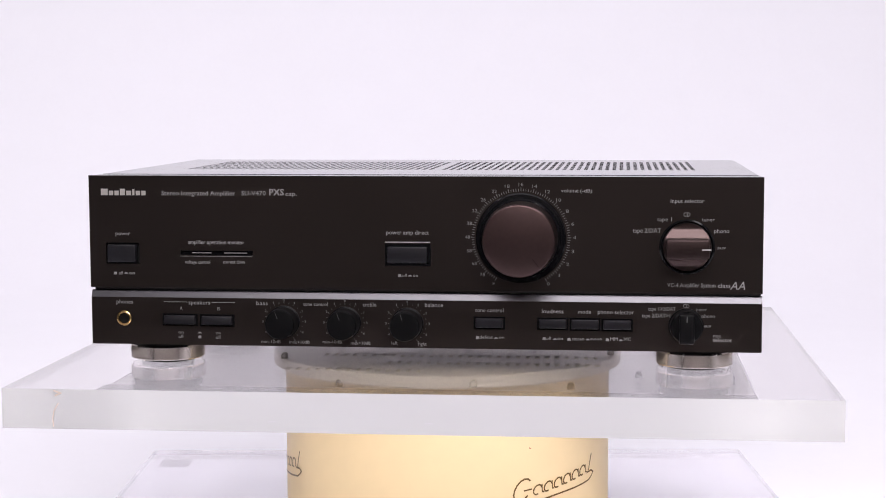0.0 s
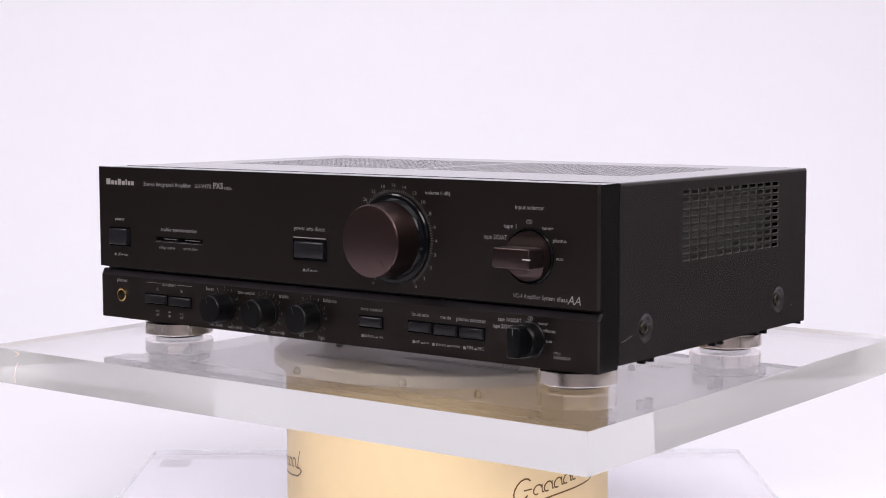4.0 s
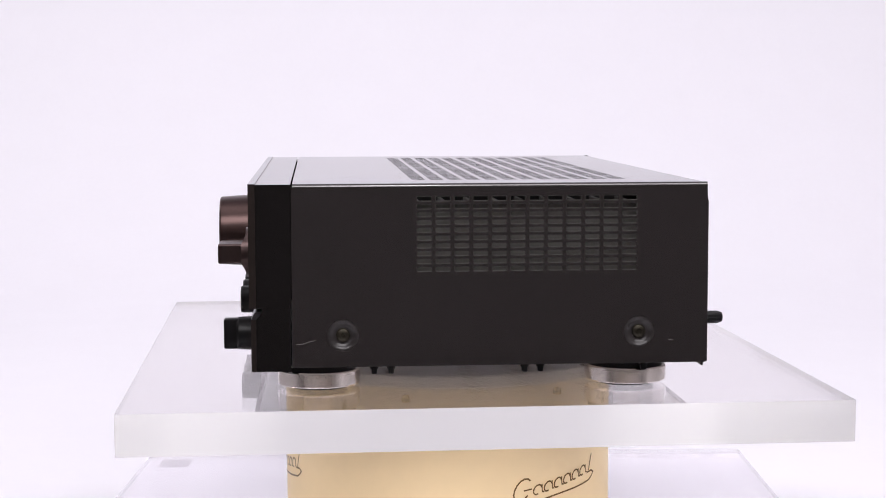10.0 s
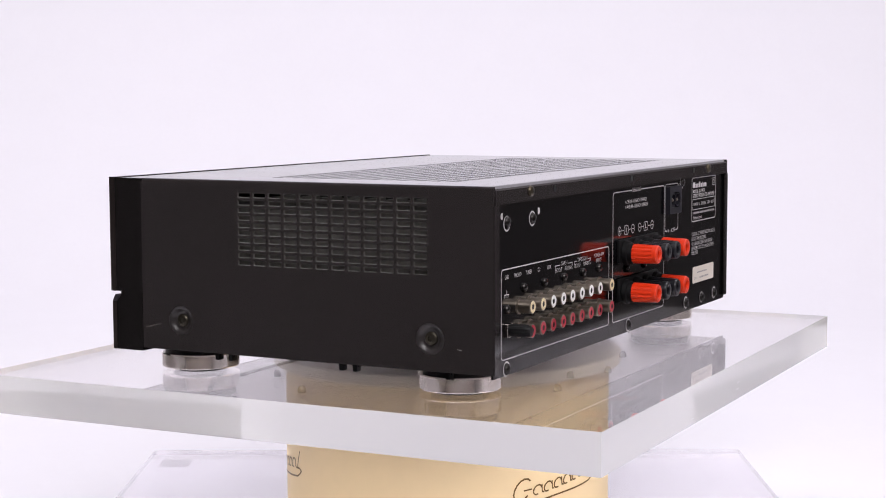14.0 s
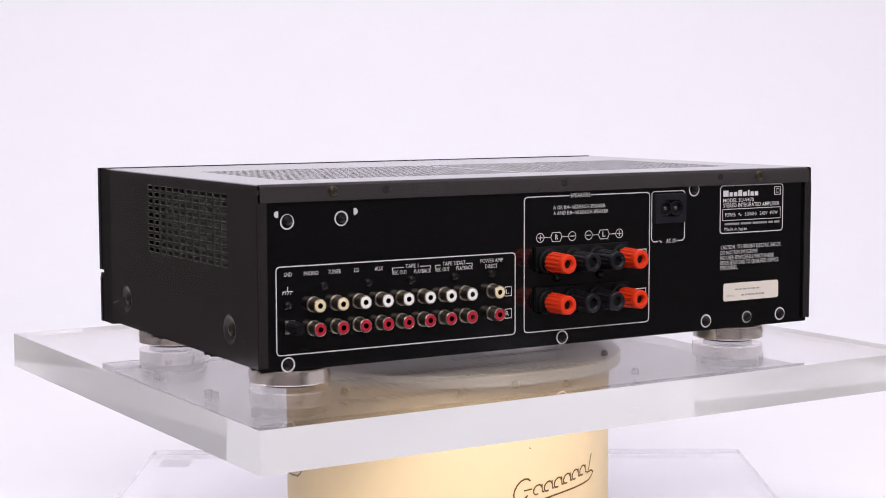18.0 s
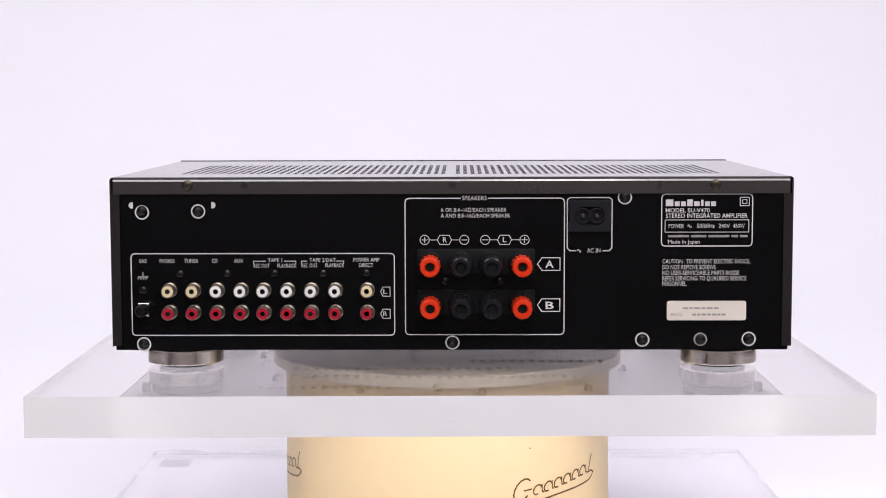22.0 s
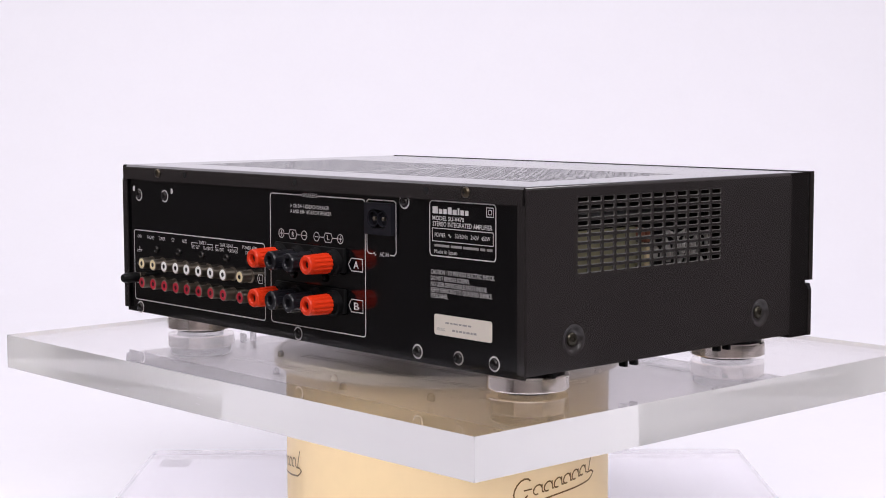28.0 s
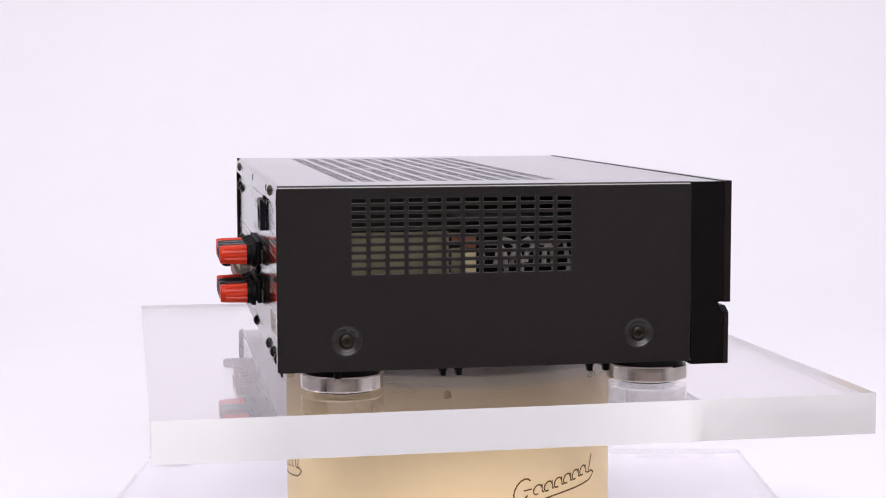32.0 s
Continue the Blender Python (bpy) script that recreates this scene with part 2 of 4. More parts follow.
def letters(face, text, u, w, width, height, bold=0.0, slant=0.0, mat=None):
    """A line of print, centred at (u, w), as wide and with capitals as high as given."""
    verts, faces = glyph_points(text, bold)
    x0, x1 = min(v[0] for v in verts), max(v[0] for v in verts)
    kx, ky, s = width / (x1 - x0), height / 0.70, -1 if face.mirror else 1
    pts = []
    for x, y, _ in verts:
        du, dw = (x - (x0 + x1) / 2) * kx, (y - 0.33) * ky
        pts.append(face.place(u + s * (du + slant * dw), w + dw, 0.12))
    mesh = bpy.data.meshes.new("lettering")
    mesh.from_pydata([Vector(p) * MM for p in pts], [], faces)
    return link("lettering", mesh, mat or face.ink, face.owner)


def line(face, points, width=0.35, closed=False, name="printed_line", mat=None):
    return part(name, stroke(points, width, face.place, closed=closed), mat or face.ink, face.owner)


def bars(face, u0, w0, u1, w1, cuts, name="printed_bar", mat=None, heights=None):
    """A row of plain blocks between u0 and u1, with a gap after each share in cuts; heights are shares of the row's height."""
    total, u, last = sum(cuts) + 0.2 * (len(cuts) - 1), u0, None
    k = (u1 - u0) / total
    for i, c in enumerate(cuts):
        h = (w1 - w0) * (heights[i] if heights else 1.0)
        last = part(name, stroke([(u, w0 + h / 2), (u + c * k, w0 + h / 2)], h, face.place), mat or face.ink, face.owner)
        u += (c + 0.2) * k
    return last

# ---------------- the studio ----------------
TABLE = -0.1557


def studio():
    # seamless paper: a level run that sweeps up behind the stand
    prof = [(-0.58, TABLE - 0.25), (-0.58, TABLE)] + [(y, TABLE) for y in (-0.2, 0.3, 0.9, 1.3)]
    prof += [(1.3 + 0.9 * math.sin(radians(a)), TABLE + 0.9 - 0.9 * math.cos(radians(a))) for a in range(6, 91, 6)]
    prof += [(2.2, 2.0), (2.2, 2.9)]
    back = [(y - 0.006, z) for y, z in prof[:1]] + [(y - 0.006, z - 0.006) for y, z in prof[1:2]] + [(y, z - 0.006) for y, z in prof[2:6]]
    back += [(y + 0.006 * math.sin(radians(a)), z - 0.006 * math.cos(radians(a))) for (y, z), a in zip(prof[6:-2], range(6, 91, 6))] + [(y + 0.006, z) for y, z in prof[-2:]]
    bm = bmesh.new()
    rows = [[bm.verts.new((x, y, z)) for y, z in prof + back[::-1]] for x in (-0.97, 0.99)]
    n = len(rows[0])
    for k in range(n):
        bm.faces.new((rows[0][k], rows[1][k], rows[1][(k + 1) % n], rows[0][(k + 1) % n]))
    bmesh.ops.recalc_face_normals(bm, faces=bm.faces)
    mesh = bpy.data.meshes.new("backdrop")
    bm.to_mesh(mesh)
    bm.free()
    mesh.shade_smooth()
    mesh.set_sharp_from_angle(angle=radians(30))
    tagged(link("backdrop", mesh, WHITE_PAPER, None), "white seamless paper sweep under and behind the stand", "backdrop", kind="structure")

    def slab(name, x0, x1, y0, y1, z0, z1, mat, label):
        b = box(x0 * 1000, x1 * 1000, y0 * 1000, y1 * 1000, z0 * 1000, z1 * 1000)
        tagged(part(name, b, mat, None), label, name.split("_")[0], kind="structure")

    slab("floor", -2.15, 2.15, -2.85, 2.65, -1.05, -1.0, ROOM_FLOOR, "dim studio floor below the paper sweep")
    slab("ceiling", -2.15, 2.15, -2.85, 2.65, 2.95, 3.0, ROOM_CEILING, "pale studio ceiling above the lamps")
    slab("wall_south", -2.1, 2.1, -2.85, -2.8, -1.0, 2.95, ROOM_WALL, "pale brown studio wall behind the camera")
    slab("wall_north", -2.1, 2.1, 2.6, 2.65, -1.0, 2.95, ROOM_WALL, "pale brown studio wall behind the paper")
    slab("wall_west", -2.15, -2.1, -2.8, 2.6, -1.0, 2.95, SIDE_WALL, "unseen studio side wall, toned dark for its reflections")
    slab("wall_east", 2.1, 2.15, -2.8, 2.6, -1.0, 2.95, EAST_WALL, "unseen studio side wall, toned mid-grey for its reflections")
    # boards out of view, added so rear panel and plate edges pick up white
    slab("backdrop_wing_west", -1.90, -0.98, 2.12, 2.16, -0.9, 2.7, WHITE_PAPER, "unseen white board added to reflect in rear panel and plate edges")
    slab("backdrop_wing_east", 1.00, 1.90, 2.12, 2.16, -0.9, 2.7, WHITE_PAPER, "unseen white board added to reflect in rear panel and plate edges")
    # low dark bands, never in view, added so upright faces reflect dark
    slab("baseboard_south", -2.06, 2.06, -2.8, -2.76, -1.0, 0.14, DARK_BAND, "unseen dark band behind the camera, added to darken reflections")
    for s, side in ((-1, "west"), (1, "east")):
        a, b = sorted((s * 2.1, s * 2.06))
        slab("baseboard_" + side, a, b, -2.8, 2.6, -1.0, 0.14, DARK_BAND, "unseen dark band on the side wall, added to darken reflections")
        # battens are made up, to draw lines in the plate's refracting edges
        for k in range(9):
            slab("trim_" + side, min(a, b) + 0.02 * (s > 0), max(a, b) - 0.02 * (s < 0), -2.3 + 0.5 * k, -2.286 + 0.5 * k, 0.14, 2.9, SIDE_WALL if s < 0 else WHITE_PAPER, "unseen batten added for lines in the acrylic plate edges")


studio()


# ---------------- the stand ----------------
def rounded_slab(hx, hy, z0, z1, r, bevel):
    bm = prism(round_rect(-hx, -hy, hx, hy, r, 6), lambda u, w, d: (u, w, d), z0, z1)
    rim = [e for e in bm.edges if abs(e.verts[0].co.z - e.verts[1].co.z) < 1e-6]
    bmesh.ops.bevel(bm, geom=rim, offset=bevel, segments=2, affect="EDGES", profile=0.5)
    return bm


def stand():
    low = part("acrylic_base_plate", rounded_slab(256.5, 252, -155.0, -134, 2.5, 0.5), ACRYLIC_BASE, None)
    low.location = (-0.001, 0.0, 0.0)
    low.visible_shadow = False
    tagged(low, "clear acrylic base plate with rounded corners under a drum", "acrylic plate")
    pad = part("felt_pad", box(-247, -221, 206, 233, -155.6, -155.1, 0.2), PAD, None)
    tagged(pad, "small grey felt pad under the acrylic base plate", "pad")

    drum = new("drum_pedestal")
    drum.location = (0.0, 0.0, -0.1335)
    tagged(drum, "cream lacquered drum pedestal with a dark gold script mark", "pedestal")
    R0 = 115.5
    upright = Matrix.Rotation(radians(90), 3, "X")
    bm = lathe([(R0 - 1.0, 0.0), (R0, 1.0), (R0, 99.4), (R0 - 1.0, 100.4), (0, 100.4)], 0, 0, 0, 1, 128)
    bmesh.ops.rotate(bm, verts=bm.verts, cent=(0, 0, 0), matrix=upright)
    part("shell", bm, CREAM, drum, smooth=True)
    bm = lathe([(118, 100.5), (123.2, 100.7), (124, 101.6), (124, 108.0), (122.8, 109.0), (119, 109.1), (118.6, 108.6), (0, 108.6)], 0, 0, 0, 1, 128)
    bmesh.ops.rotate(bm, verts=bm.verts, cent=(0, 0, 0), matrix=upright)
    part("platter", bm, PLATTER, drum, "satin champagne metal platter", smooth=True)

    # the script mark: plain slanted strokes that follow the drum's curve, with a sweeping underline
    def wrap(s, z, lift):
        a = s / R0
        return ((R0 + lift) * math.sin(a), -(R0 + lift) * math.cos(a), z)

    def mark(s0, z0):
        bm = bmesh.new()
        arc = lambda cx, cy, rx, ry, a0, a1, n=12: [(s0 + cx + rx * math.cos(radians(a)) + 0.35 * ry * math.sin(radians(a)), z0 + cy + ry * math.sin(radians(a))) for a in np.linspace(a0, a1, n)]
        stroke(arc(6, 4, 6.0, 7.5, 50, 330), 1.1, wrap, 0.25, bm=bm)
        stroke([(s0 + 7, z0 + 3.5), (s0 + 13, z0 + 4.2)], 0.9, wrap, 0.28, bm=bm)
        for k in range(6):
            stroke(arc(17.5 + 8.6 * k, 3.2 + 1.3 * k, 3.0, 3.2, 20, 300), 1.0, wrap, 0.25, bm=bm)
            stroke([(s0 + 21 + 8.6 * k, z0 + 6.6 + 1.3 * k), (s0 + 21.4 + 8.6 * k, z0 + 1.4 + 1.3 * k), (s0 + 23 + 8.6 * k, z0 + 1.2 + 1.3 * k)], 0.9, wrap, 0.28, bm=bm)
        stroke([(s0 + 72.5, z0 + 19.5), (s0 + 70, z0 + 13), (s0 + 68.5, z0 + 8)], 1.0, wrap, 0.25, bm=bm)
        pts = [(s0 + 9 + 60 * k, z0 - 6.6 + 9 * k + 0.8 * math.sin(k * 5)) for k in np.linspace(0, 1, 14)] + [(s0 + 73, z0 + 4), (s0 + 75, z0 + 6.2), (s0 + 72, z0 + 7.6), (s0 + 66, z0 + 7.0)]
        stroke(pts, 1.1, wrap, 0.31, bm=bm)
        part("script_mark", bm, GOLD_INK, drum, "dark gold printed script mark")

    mark(45, 46)
    mark(-197, 46)
    mark(-318, 46)
    part("red_speck", stroke([(55.8, 78.2), (57.2, 77.2)], 0.6, wrap, 0.2), RED, drum, "tiny red speck")


# ---------------- the turning plate ----------------
plate = new("turning_plate")
tagged(plate, "thick clear acrylic turning plate on a cream drum", "acrylic plate")


def turning_plate():
    bm = rounded_slab(251.3, 211.8, -24.4, 0, 0.25, 0.25)
    bmesh.ops.rotate(bm, verts=bm.verts, cent=(0, 0, 0), matrix=Matrix.Rotation(radians(0.53), 3, "Z"))
    bmesh.ops.translate(bm, verts=bm.verts, vec=(-0.7, 2.1, 0))
    slab = part("slab", bm, ACRYLIC, plate)
    slab.data.materials.append(ACRYLIC_EDGE)
    for f in slab.data.polygons:
        f.material_index = int(abs(f.normal.z) < 0.5)
    slab.visible_shadow = False
    lay = lambda u, w, d: (u, w, d)
    for pts, wide in (([(40, -160), (62, -155.5), (70, -156.5)], 0.35), ([(92, -166), (104, -166.6)], 0.5), ([(12, -150), (20, -142)], 0.3), ([(60, -185), (66, -178)], 0.25),
                      ([(-120, -176), (-112, -174.6)], 0.3), ([(150, 170), (158, 172)], 0.35), ([(-60, 182), (-52, 181)], 0.3), ([(118, -150), (121, -141)], 0.25)):
        part("scratch", stroke(pts, wide, lay, 0.08), INK, plate, "thin white scratch")
    front = lambda u, w, d: (u, -209.9 + 0.00925 * u - d, w)
    rear_edge = lambda u, w, d: (u, 214.1 + 0.00925 * u + d, w)
    part("crack", stroke([(-217.6, -0.8), (-213.4, -2.4), (-216.8, -4.2)], 1.1, front, 0.1), TAN_STAIN, plate, "tan stain in a hairline crack")
    part("crack", stroke([(-214.6, -8.5), (-217.4, -13.0), (-218.4, -18.0), (-218.0, -23.0)], 0.7, front, 0.1), TAN_STAIN, plate)
    for face, u, w in ((front, -86, -18), (front, 8, -17.6), (front, -22, -23.6), (front, 66, -23.4), (rear_edge, -6, -13.6), (rear_edge, -4, -17.8), (rear_edge, 92, -20.5)):
        part("scuff", stroke([(u, w), (u + 3.4, w + 0.25), (u + 5.0, w)], 0.4, face, 0.1), PAD, plate, "small grey scuff")


# ---------------- the amplifier ----------------
amp = new("stereo_amplifier")
tagged(amp, "black stereo amplifier with brushed fascia on silver feet", "amplifier")

XS, YF, YR, TOP, LOW = 215.0, -135.0, 135.0, 124.0, 16.6   # half width, front, rear, top, underside
YC = -110.9                                                # where the fascia meets the cover


def front_at(u, w, d):
    return (u, YF - d, w)


def front_low(u, w, d):
    return (u, YF + 1.0 - d, w)


def rear_at(u, w, d):
    return (u, YR - 1.2 + d, w)


def grid_holes(u0, u1, nu, share_u, w0, w1, nw, share_w):
    """Openings in nu by nw places; share is how much of the pitch is open."""
    pu, pw = (u1 - u0) / (nu - 1 + share_u), (w1 - w0) / (nw - 1 + share_w)
    return [(u0 + i * pu, w0 + j * pw, u0 + (i + share_u) * pu, w0 + (j + share_w) * pw) for i in range(nu) for j in range(nw)]


def bowl(s, y, z):
    """A square patch of the side with a round dimple pressed into it."""
    bm, n = bmesh.new(), 48
    rings = []
    for r, d in ((0, 0.0), (9.2, 0.0), (8.7, 0.0), (8.1, 0.1), (7.5, 0.4), (6.8, 0.95), (6.1, 1.45), (5.5, 1.75), (4.9, 1.85), (3.0, 1.9)):
        ring = []
        for i in range(n):
            a = 2 * math.pi * i / n
            k = r if r else 10.5 / max(abs(math.cos(a)), abs(math.sin(a)))
            ring.append(bm.verts.new((s * (XS - d), y + k * math.cos(a), z + k * math.sin(a))))
        rings.append(ring)
    for p, q in zip(rings, rings[1:]):
        for i in range(n):
            bm.faces.new((p[i], p[(i + 1) % n], q[(i + 1) % n], q[i]))
    bm.faces.new(rings[-1])
    return bm


def round_slots(holes, thick, place, pitch=None, rim=0.0, corner=None):
    """Cells of a sheet, each with a rounded slot through it; the cells fill the slots' block. rim: how far the slot's mouth is pressed open."""
    us, ws = sorted({h[0] for h in holes}), sorted({h[1] for h in holes})
    pu, pw = pitch or (us[1] - us[0], ws[1] - ws[0])
    a, b = (holes[0][2] - holes[0][0]) / 2, (holes[0][3] - holes[0][1]) / 2
    n, verts, faces, edges = 24, [], [], []
    rings = ((0, 0.0, 0.0), (1, 0.0, rim), (1, max(rim, 0.001), 0.0), (1, thick, 0.0), (0, thick, 0.0))
    for u0, w0, u1, w1 in holes:
        cu, cw, base = (u0 + u1) / 2, (w0 + w1) / 2, len(verts)
        for inner, depth, grow in rings:
            for i in range(n):
                g = 2 * math.pi * (i + 0.5) / n
                x, y = math.cos(g), math.sin(g)
                if inner:
                    r = (corner or b) + grow
                    x, y = math.copysign(a + grow - r, x) + r * x, math.copysign(b + grow - r, y) + r * y
                else:
                    m = 1 / max(abs(x), abs(y))
                    x, y = x * m * pu / 2, y * m * pw / 2
                    x = math.copysign(pu / 2, x) if i % 6 in (2, 3) else x
                    y = math.copysign(pw / 2, y) if i % 6 in (2, 3) else y
                verts.append(place(cu + x, cw + y, depth))
        at = lambda k, i: base + k * n + i % n
        for i in range(n):
            quad = lambda k: (at(k, i), at(k, i + 1), at(k + 1, i + 1), at(k + 1, i))
            faces += [quad(0), quad(3)]
            edges += [quad(1), quad(2)]
    block = (us[0] + a - pu / 2, ws[0] + b - pw / 2, us[-1] + a + pu / 2, ws[-1] + b + pw / 2)
    return (verts, faces), (verts, edges), block


def cover():
    r, t = 2.0, 1.0
    side = grid_holes(-36.9, 92.6, 12, 0.76, 72.6, 116.2, 10, 0.52)
    top = grid_holes(-176, -3, 36, 0.52, -37.5, 93, 12, 0.74) + grid_holes(4, 177, 36, 0.52, -37.5, 93, 12, 0.74)
    right, edge_r, block = round_slots(side, t, lambda u, w, d: (XS - d, u, w), None, 0.42, 0.7)
    left, edge_l, block = round_slots(side, t, lambda u, w, d: (-XS + d, u, w), None, 0.42, 0.7)
    side = [block]
    pieces = [right, left, sheet(-XS + r, YC + 1.5, XS - r, YR - 3.2, top, t, lambda u, w, d: (u, w, TOP - d)),
              sheet(YC + 0.7, LOW, YR, TOP - r, side + [(y - 10.5, 35.4 - 10.5, y + 10.5, 35.4 + 10.5) for y in (-80.6, 94.6)], t, lambda u, w, d: (XS - d, u, w)),
              sheet(YC + 0.7, LOW, YR, TOP - r, side + [(y - 10.5, 34.2 - 10.5, y + 10.5, 34.2 + 10.5) for y in (95.9, -78.4)], t, lambda u, w, d: (-XS + d, u, w))]
    for s in (-1, 1):
        arc = [(s * (XS - r + r * math.sin(radians(a))), TOP - r + r * math.cos(radians(a))) for a in range(0, 91, 15)]
        arc += [(s * (XS - r + (r - t) * math.sin(radians(a))), TOP - r + (r - t) * math.cos(radians(a))) for a in range(90, -1, -15)]
        v = [(x, y, z) for y in (YC + 1.5, YR) for x, z in arc]
        n = len(arc)
        f = [(i, (i + 1) % n, n + (i + 1) % n, n + i) for i in range(n)] + [tuple(range(n)), tuple(range(n, 2 * n))]
        pieces.append((v, f))
    # rear lips, folded in from the top and the sides
    pieces.append(sheet(-XS + 2.2, 113.4, XS - 2.2, 121.4, [], 1.2, lambda u, w, d: (u, YR + 0.8 - 0.05 * (w - 113.4) - d, w)))
    fold = [(YR + 0.4, 121.4), (YR - 0.1, 122.5), (YR - 1.3, 123.3), (YR - 2.1, 123.8), (YR - 3.2, 124.02), (YR - 3.2, 123.0), (YR - 1.7, 121.4)]
    n = len(fold)
    pieces.append(([(x, y, z) for x in (-XS + 2.2, XS - 2.2) for y, z in fold], [(i, (i + 1) % n, n + (i + 1) % n, n + i) for i in range(n)] + [tuple(range(n)), tuple(range(n, 2 * n))]))
    for s in (-1, 1):
        a, b = sorted((s * (XS - 0.4), s * (XS - 6.2)))
        pieces.append(sheet(a, LOW + 0.4, b, 113.3, [], 1.2, lambda u, w, d: (u, YR + 0.8 - d, w)))
    c = sheets("cover", pieces, COVER, amp, "black enamelled steel cover with slotted vents")
    sheets("slot_edges", [edge_r], SLOT_EDGE, c, "vent slot edges in a paler tone for the light they catch")
    sheets("slot_edges", [edge_l], SLOT_EDGE, c, "vent slot edges in a paler tone for the light they catch")
    # bolts in pressed dimples on the sides
    for s, ys in ((1, (-80.6, 94.6)), (-1, (95.9, -78.4))):
        for y in ys:
            z = 35.4 if s > 0 else 34.2
            ring = part("dimple", bowl(s, y, z), STAMPED, c, "pressed round dimple", smooth=True)
            ring.data.materials.append(COVER)
            for f in ring.data.polygons:
                f.material_index = int(max(math.hypot(ring.data.vertices[i].co.y * 1000 - y, ring.data.vertices[i].co.z * 1000 - z) for i in f.vertices) > 9.4)
            bm = lathe([(4.2, -1.7), (4.1, -0.7), (3.5, 0.0), (2.6, 0.35), (1.5, 0.45), (1.3, -0.3), (0, -0.3)], 0, 0, 0, -1, 32)
            bmesh.ops.rotate(bm, verts=bm.verts, cent=(0, 0, 0), matrix=Matrix.Rotation(radians(90 * s), 3, "Z"))
            bmesh.ops.translate(bm, verts=bm.verts, vec=(s * (XS - 0.5), y, z))
            part("side_bolt", bm, BRASS, c, "dull brass-black socket bolt", smooth=True)
    # worn scratch near the front of one side
    place = lambda u, w, d: (XS + d, u, w)
    part("scratch", stroke([(-108, 30.3), (-104, 30.6), (-100, 32.0), (-96.5, 32.6)], 0.25, place, 0.06), DUST, c, "thin pale scratch")
    part("scratch", stroke([(112, 30.5), (115, 30.0)], 0.3, place, 0.06), DUST, c)


def chassis():
    # zinc underside with rows of slots, inner posts, and standoffs that poke through
    rows = []
    for u0, n, y in ((-42, 22, 4), (-94, 29, 36), (40, 14, 78), (-110, 14, -30)):
        for i in range(n):
            rows.append((u0 + i * 7.2, y, u0 + i * 7.2 + 3.4, y + 13))
    base = sheets("bottom_plate", [sheet(-XS + 1.05, YC + 0.1, XS - 1.05, YR - 2.5, rows, 1.0, lambda u, w, d: (u, w, LOW + d))], ZINC, amp,
                  "zinc plated steel underside with slots")
    for s in (-1, 1):
        for y in (-62, -52, 28, 37.5, 100):
            x = s * 201
            bm = box(x - 2.6, x + 2.6, y - 1.6, y + 1.6, LOW - 6.4, LOW, 0.6)
            bm = box(x - 1.4, x + 1.4, y - 2.4, y + 2.4, LOW - 3.6, LOW, 0.4, bm=bm)
            part("board_clip", bm, PLASTIC, base, "black plastic clip")
    for x, y in ((-60, -92), (30, -85), (95, -88), (-120, 20), (10, 96), (60, 108), (-20, 112), (120, 60), (140, -40), (-90, 96)):
        part("board_clip", lathe_up([(2.6, 0), (2.6, 2.5), (1.4, 4.5), (0, 4.5)], x, y, LOW, -1), PLASTIC, base)


def lathe_up(profile, x, y, z, out=1, n=24):
    """As lathe, round an upright axis."""
    bm = lathe(profile, 0, 0, 0, 1, n)
    bmesh.ops.rotate(bm, verts=bm.verts, cent=(0, 0, 0), matrix=Matrix.Rotation(radians(90 * out), 3, "X"))
    bmesh.ops.translate(bm, verts=bm.verts, vec=(x, y, z))
    return bm


def feet():
    first = None
    for x, y in ((-175.3, -95.6), (175.3, -94.8), (-175.3, 94.2), (175.3, 94.0)):
        f = new("foot")
        f.parent = amp
        f.location = (x * MM, y * MM, 0)
        if first is None:
            ring = part("metal_ring", lathe_up([(22.5, 1.0), (24.6, 1.2), (25.0, 1.8), (25.0, 9.6), (24.2, 10.4), (20, 10.4)], 0, 0, 0, 1, 72), STEEL, f, "turned silver ring", smooth=True)
            rub = part("rubber_pad", lathe_up([(16, -1.05), (17.4, -0.9), (17.6, 1.1), (16, 1.2)], 0, 0, 0, 1, 48), RUBBER, f, "black rubber pad", smooth=True)
            top = part("spacer", lathe_up([(22.6, 10.3), (22.6, 15.2), (20.5, LOW + 0.2)], 0, 0, 0, 1, 48), PLASTIC, f, "black spacer", smooth=True)
            first = [ring, rub, top]
        else:
            for o in first:
                link(o.name.split(".")[0], o.data, o.data.materials[0], f)


def lower_part(name, prof, mat, label, half=XS):
    bm = bmesh.new()
    a = [bm.verts.new((-half, y, z)) for y, z in prof]
    b = [bm.verts.new((half, y, z)) for y, z in prof]
    bm.faces.new(a), bm.faces.new(b)
    for i in range(len(prof)):
        j = (i + 1) % len(prof)
        bm.faces.new((a[i], a[j], b[j], b[i]))
    return part(name, bm, mat, amp, label, smooth=True)


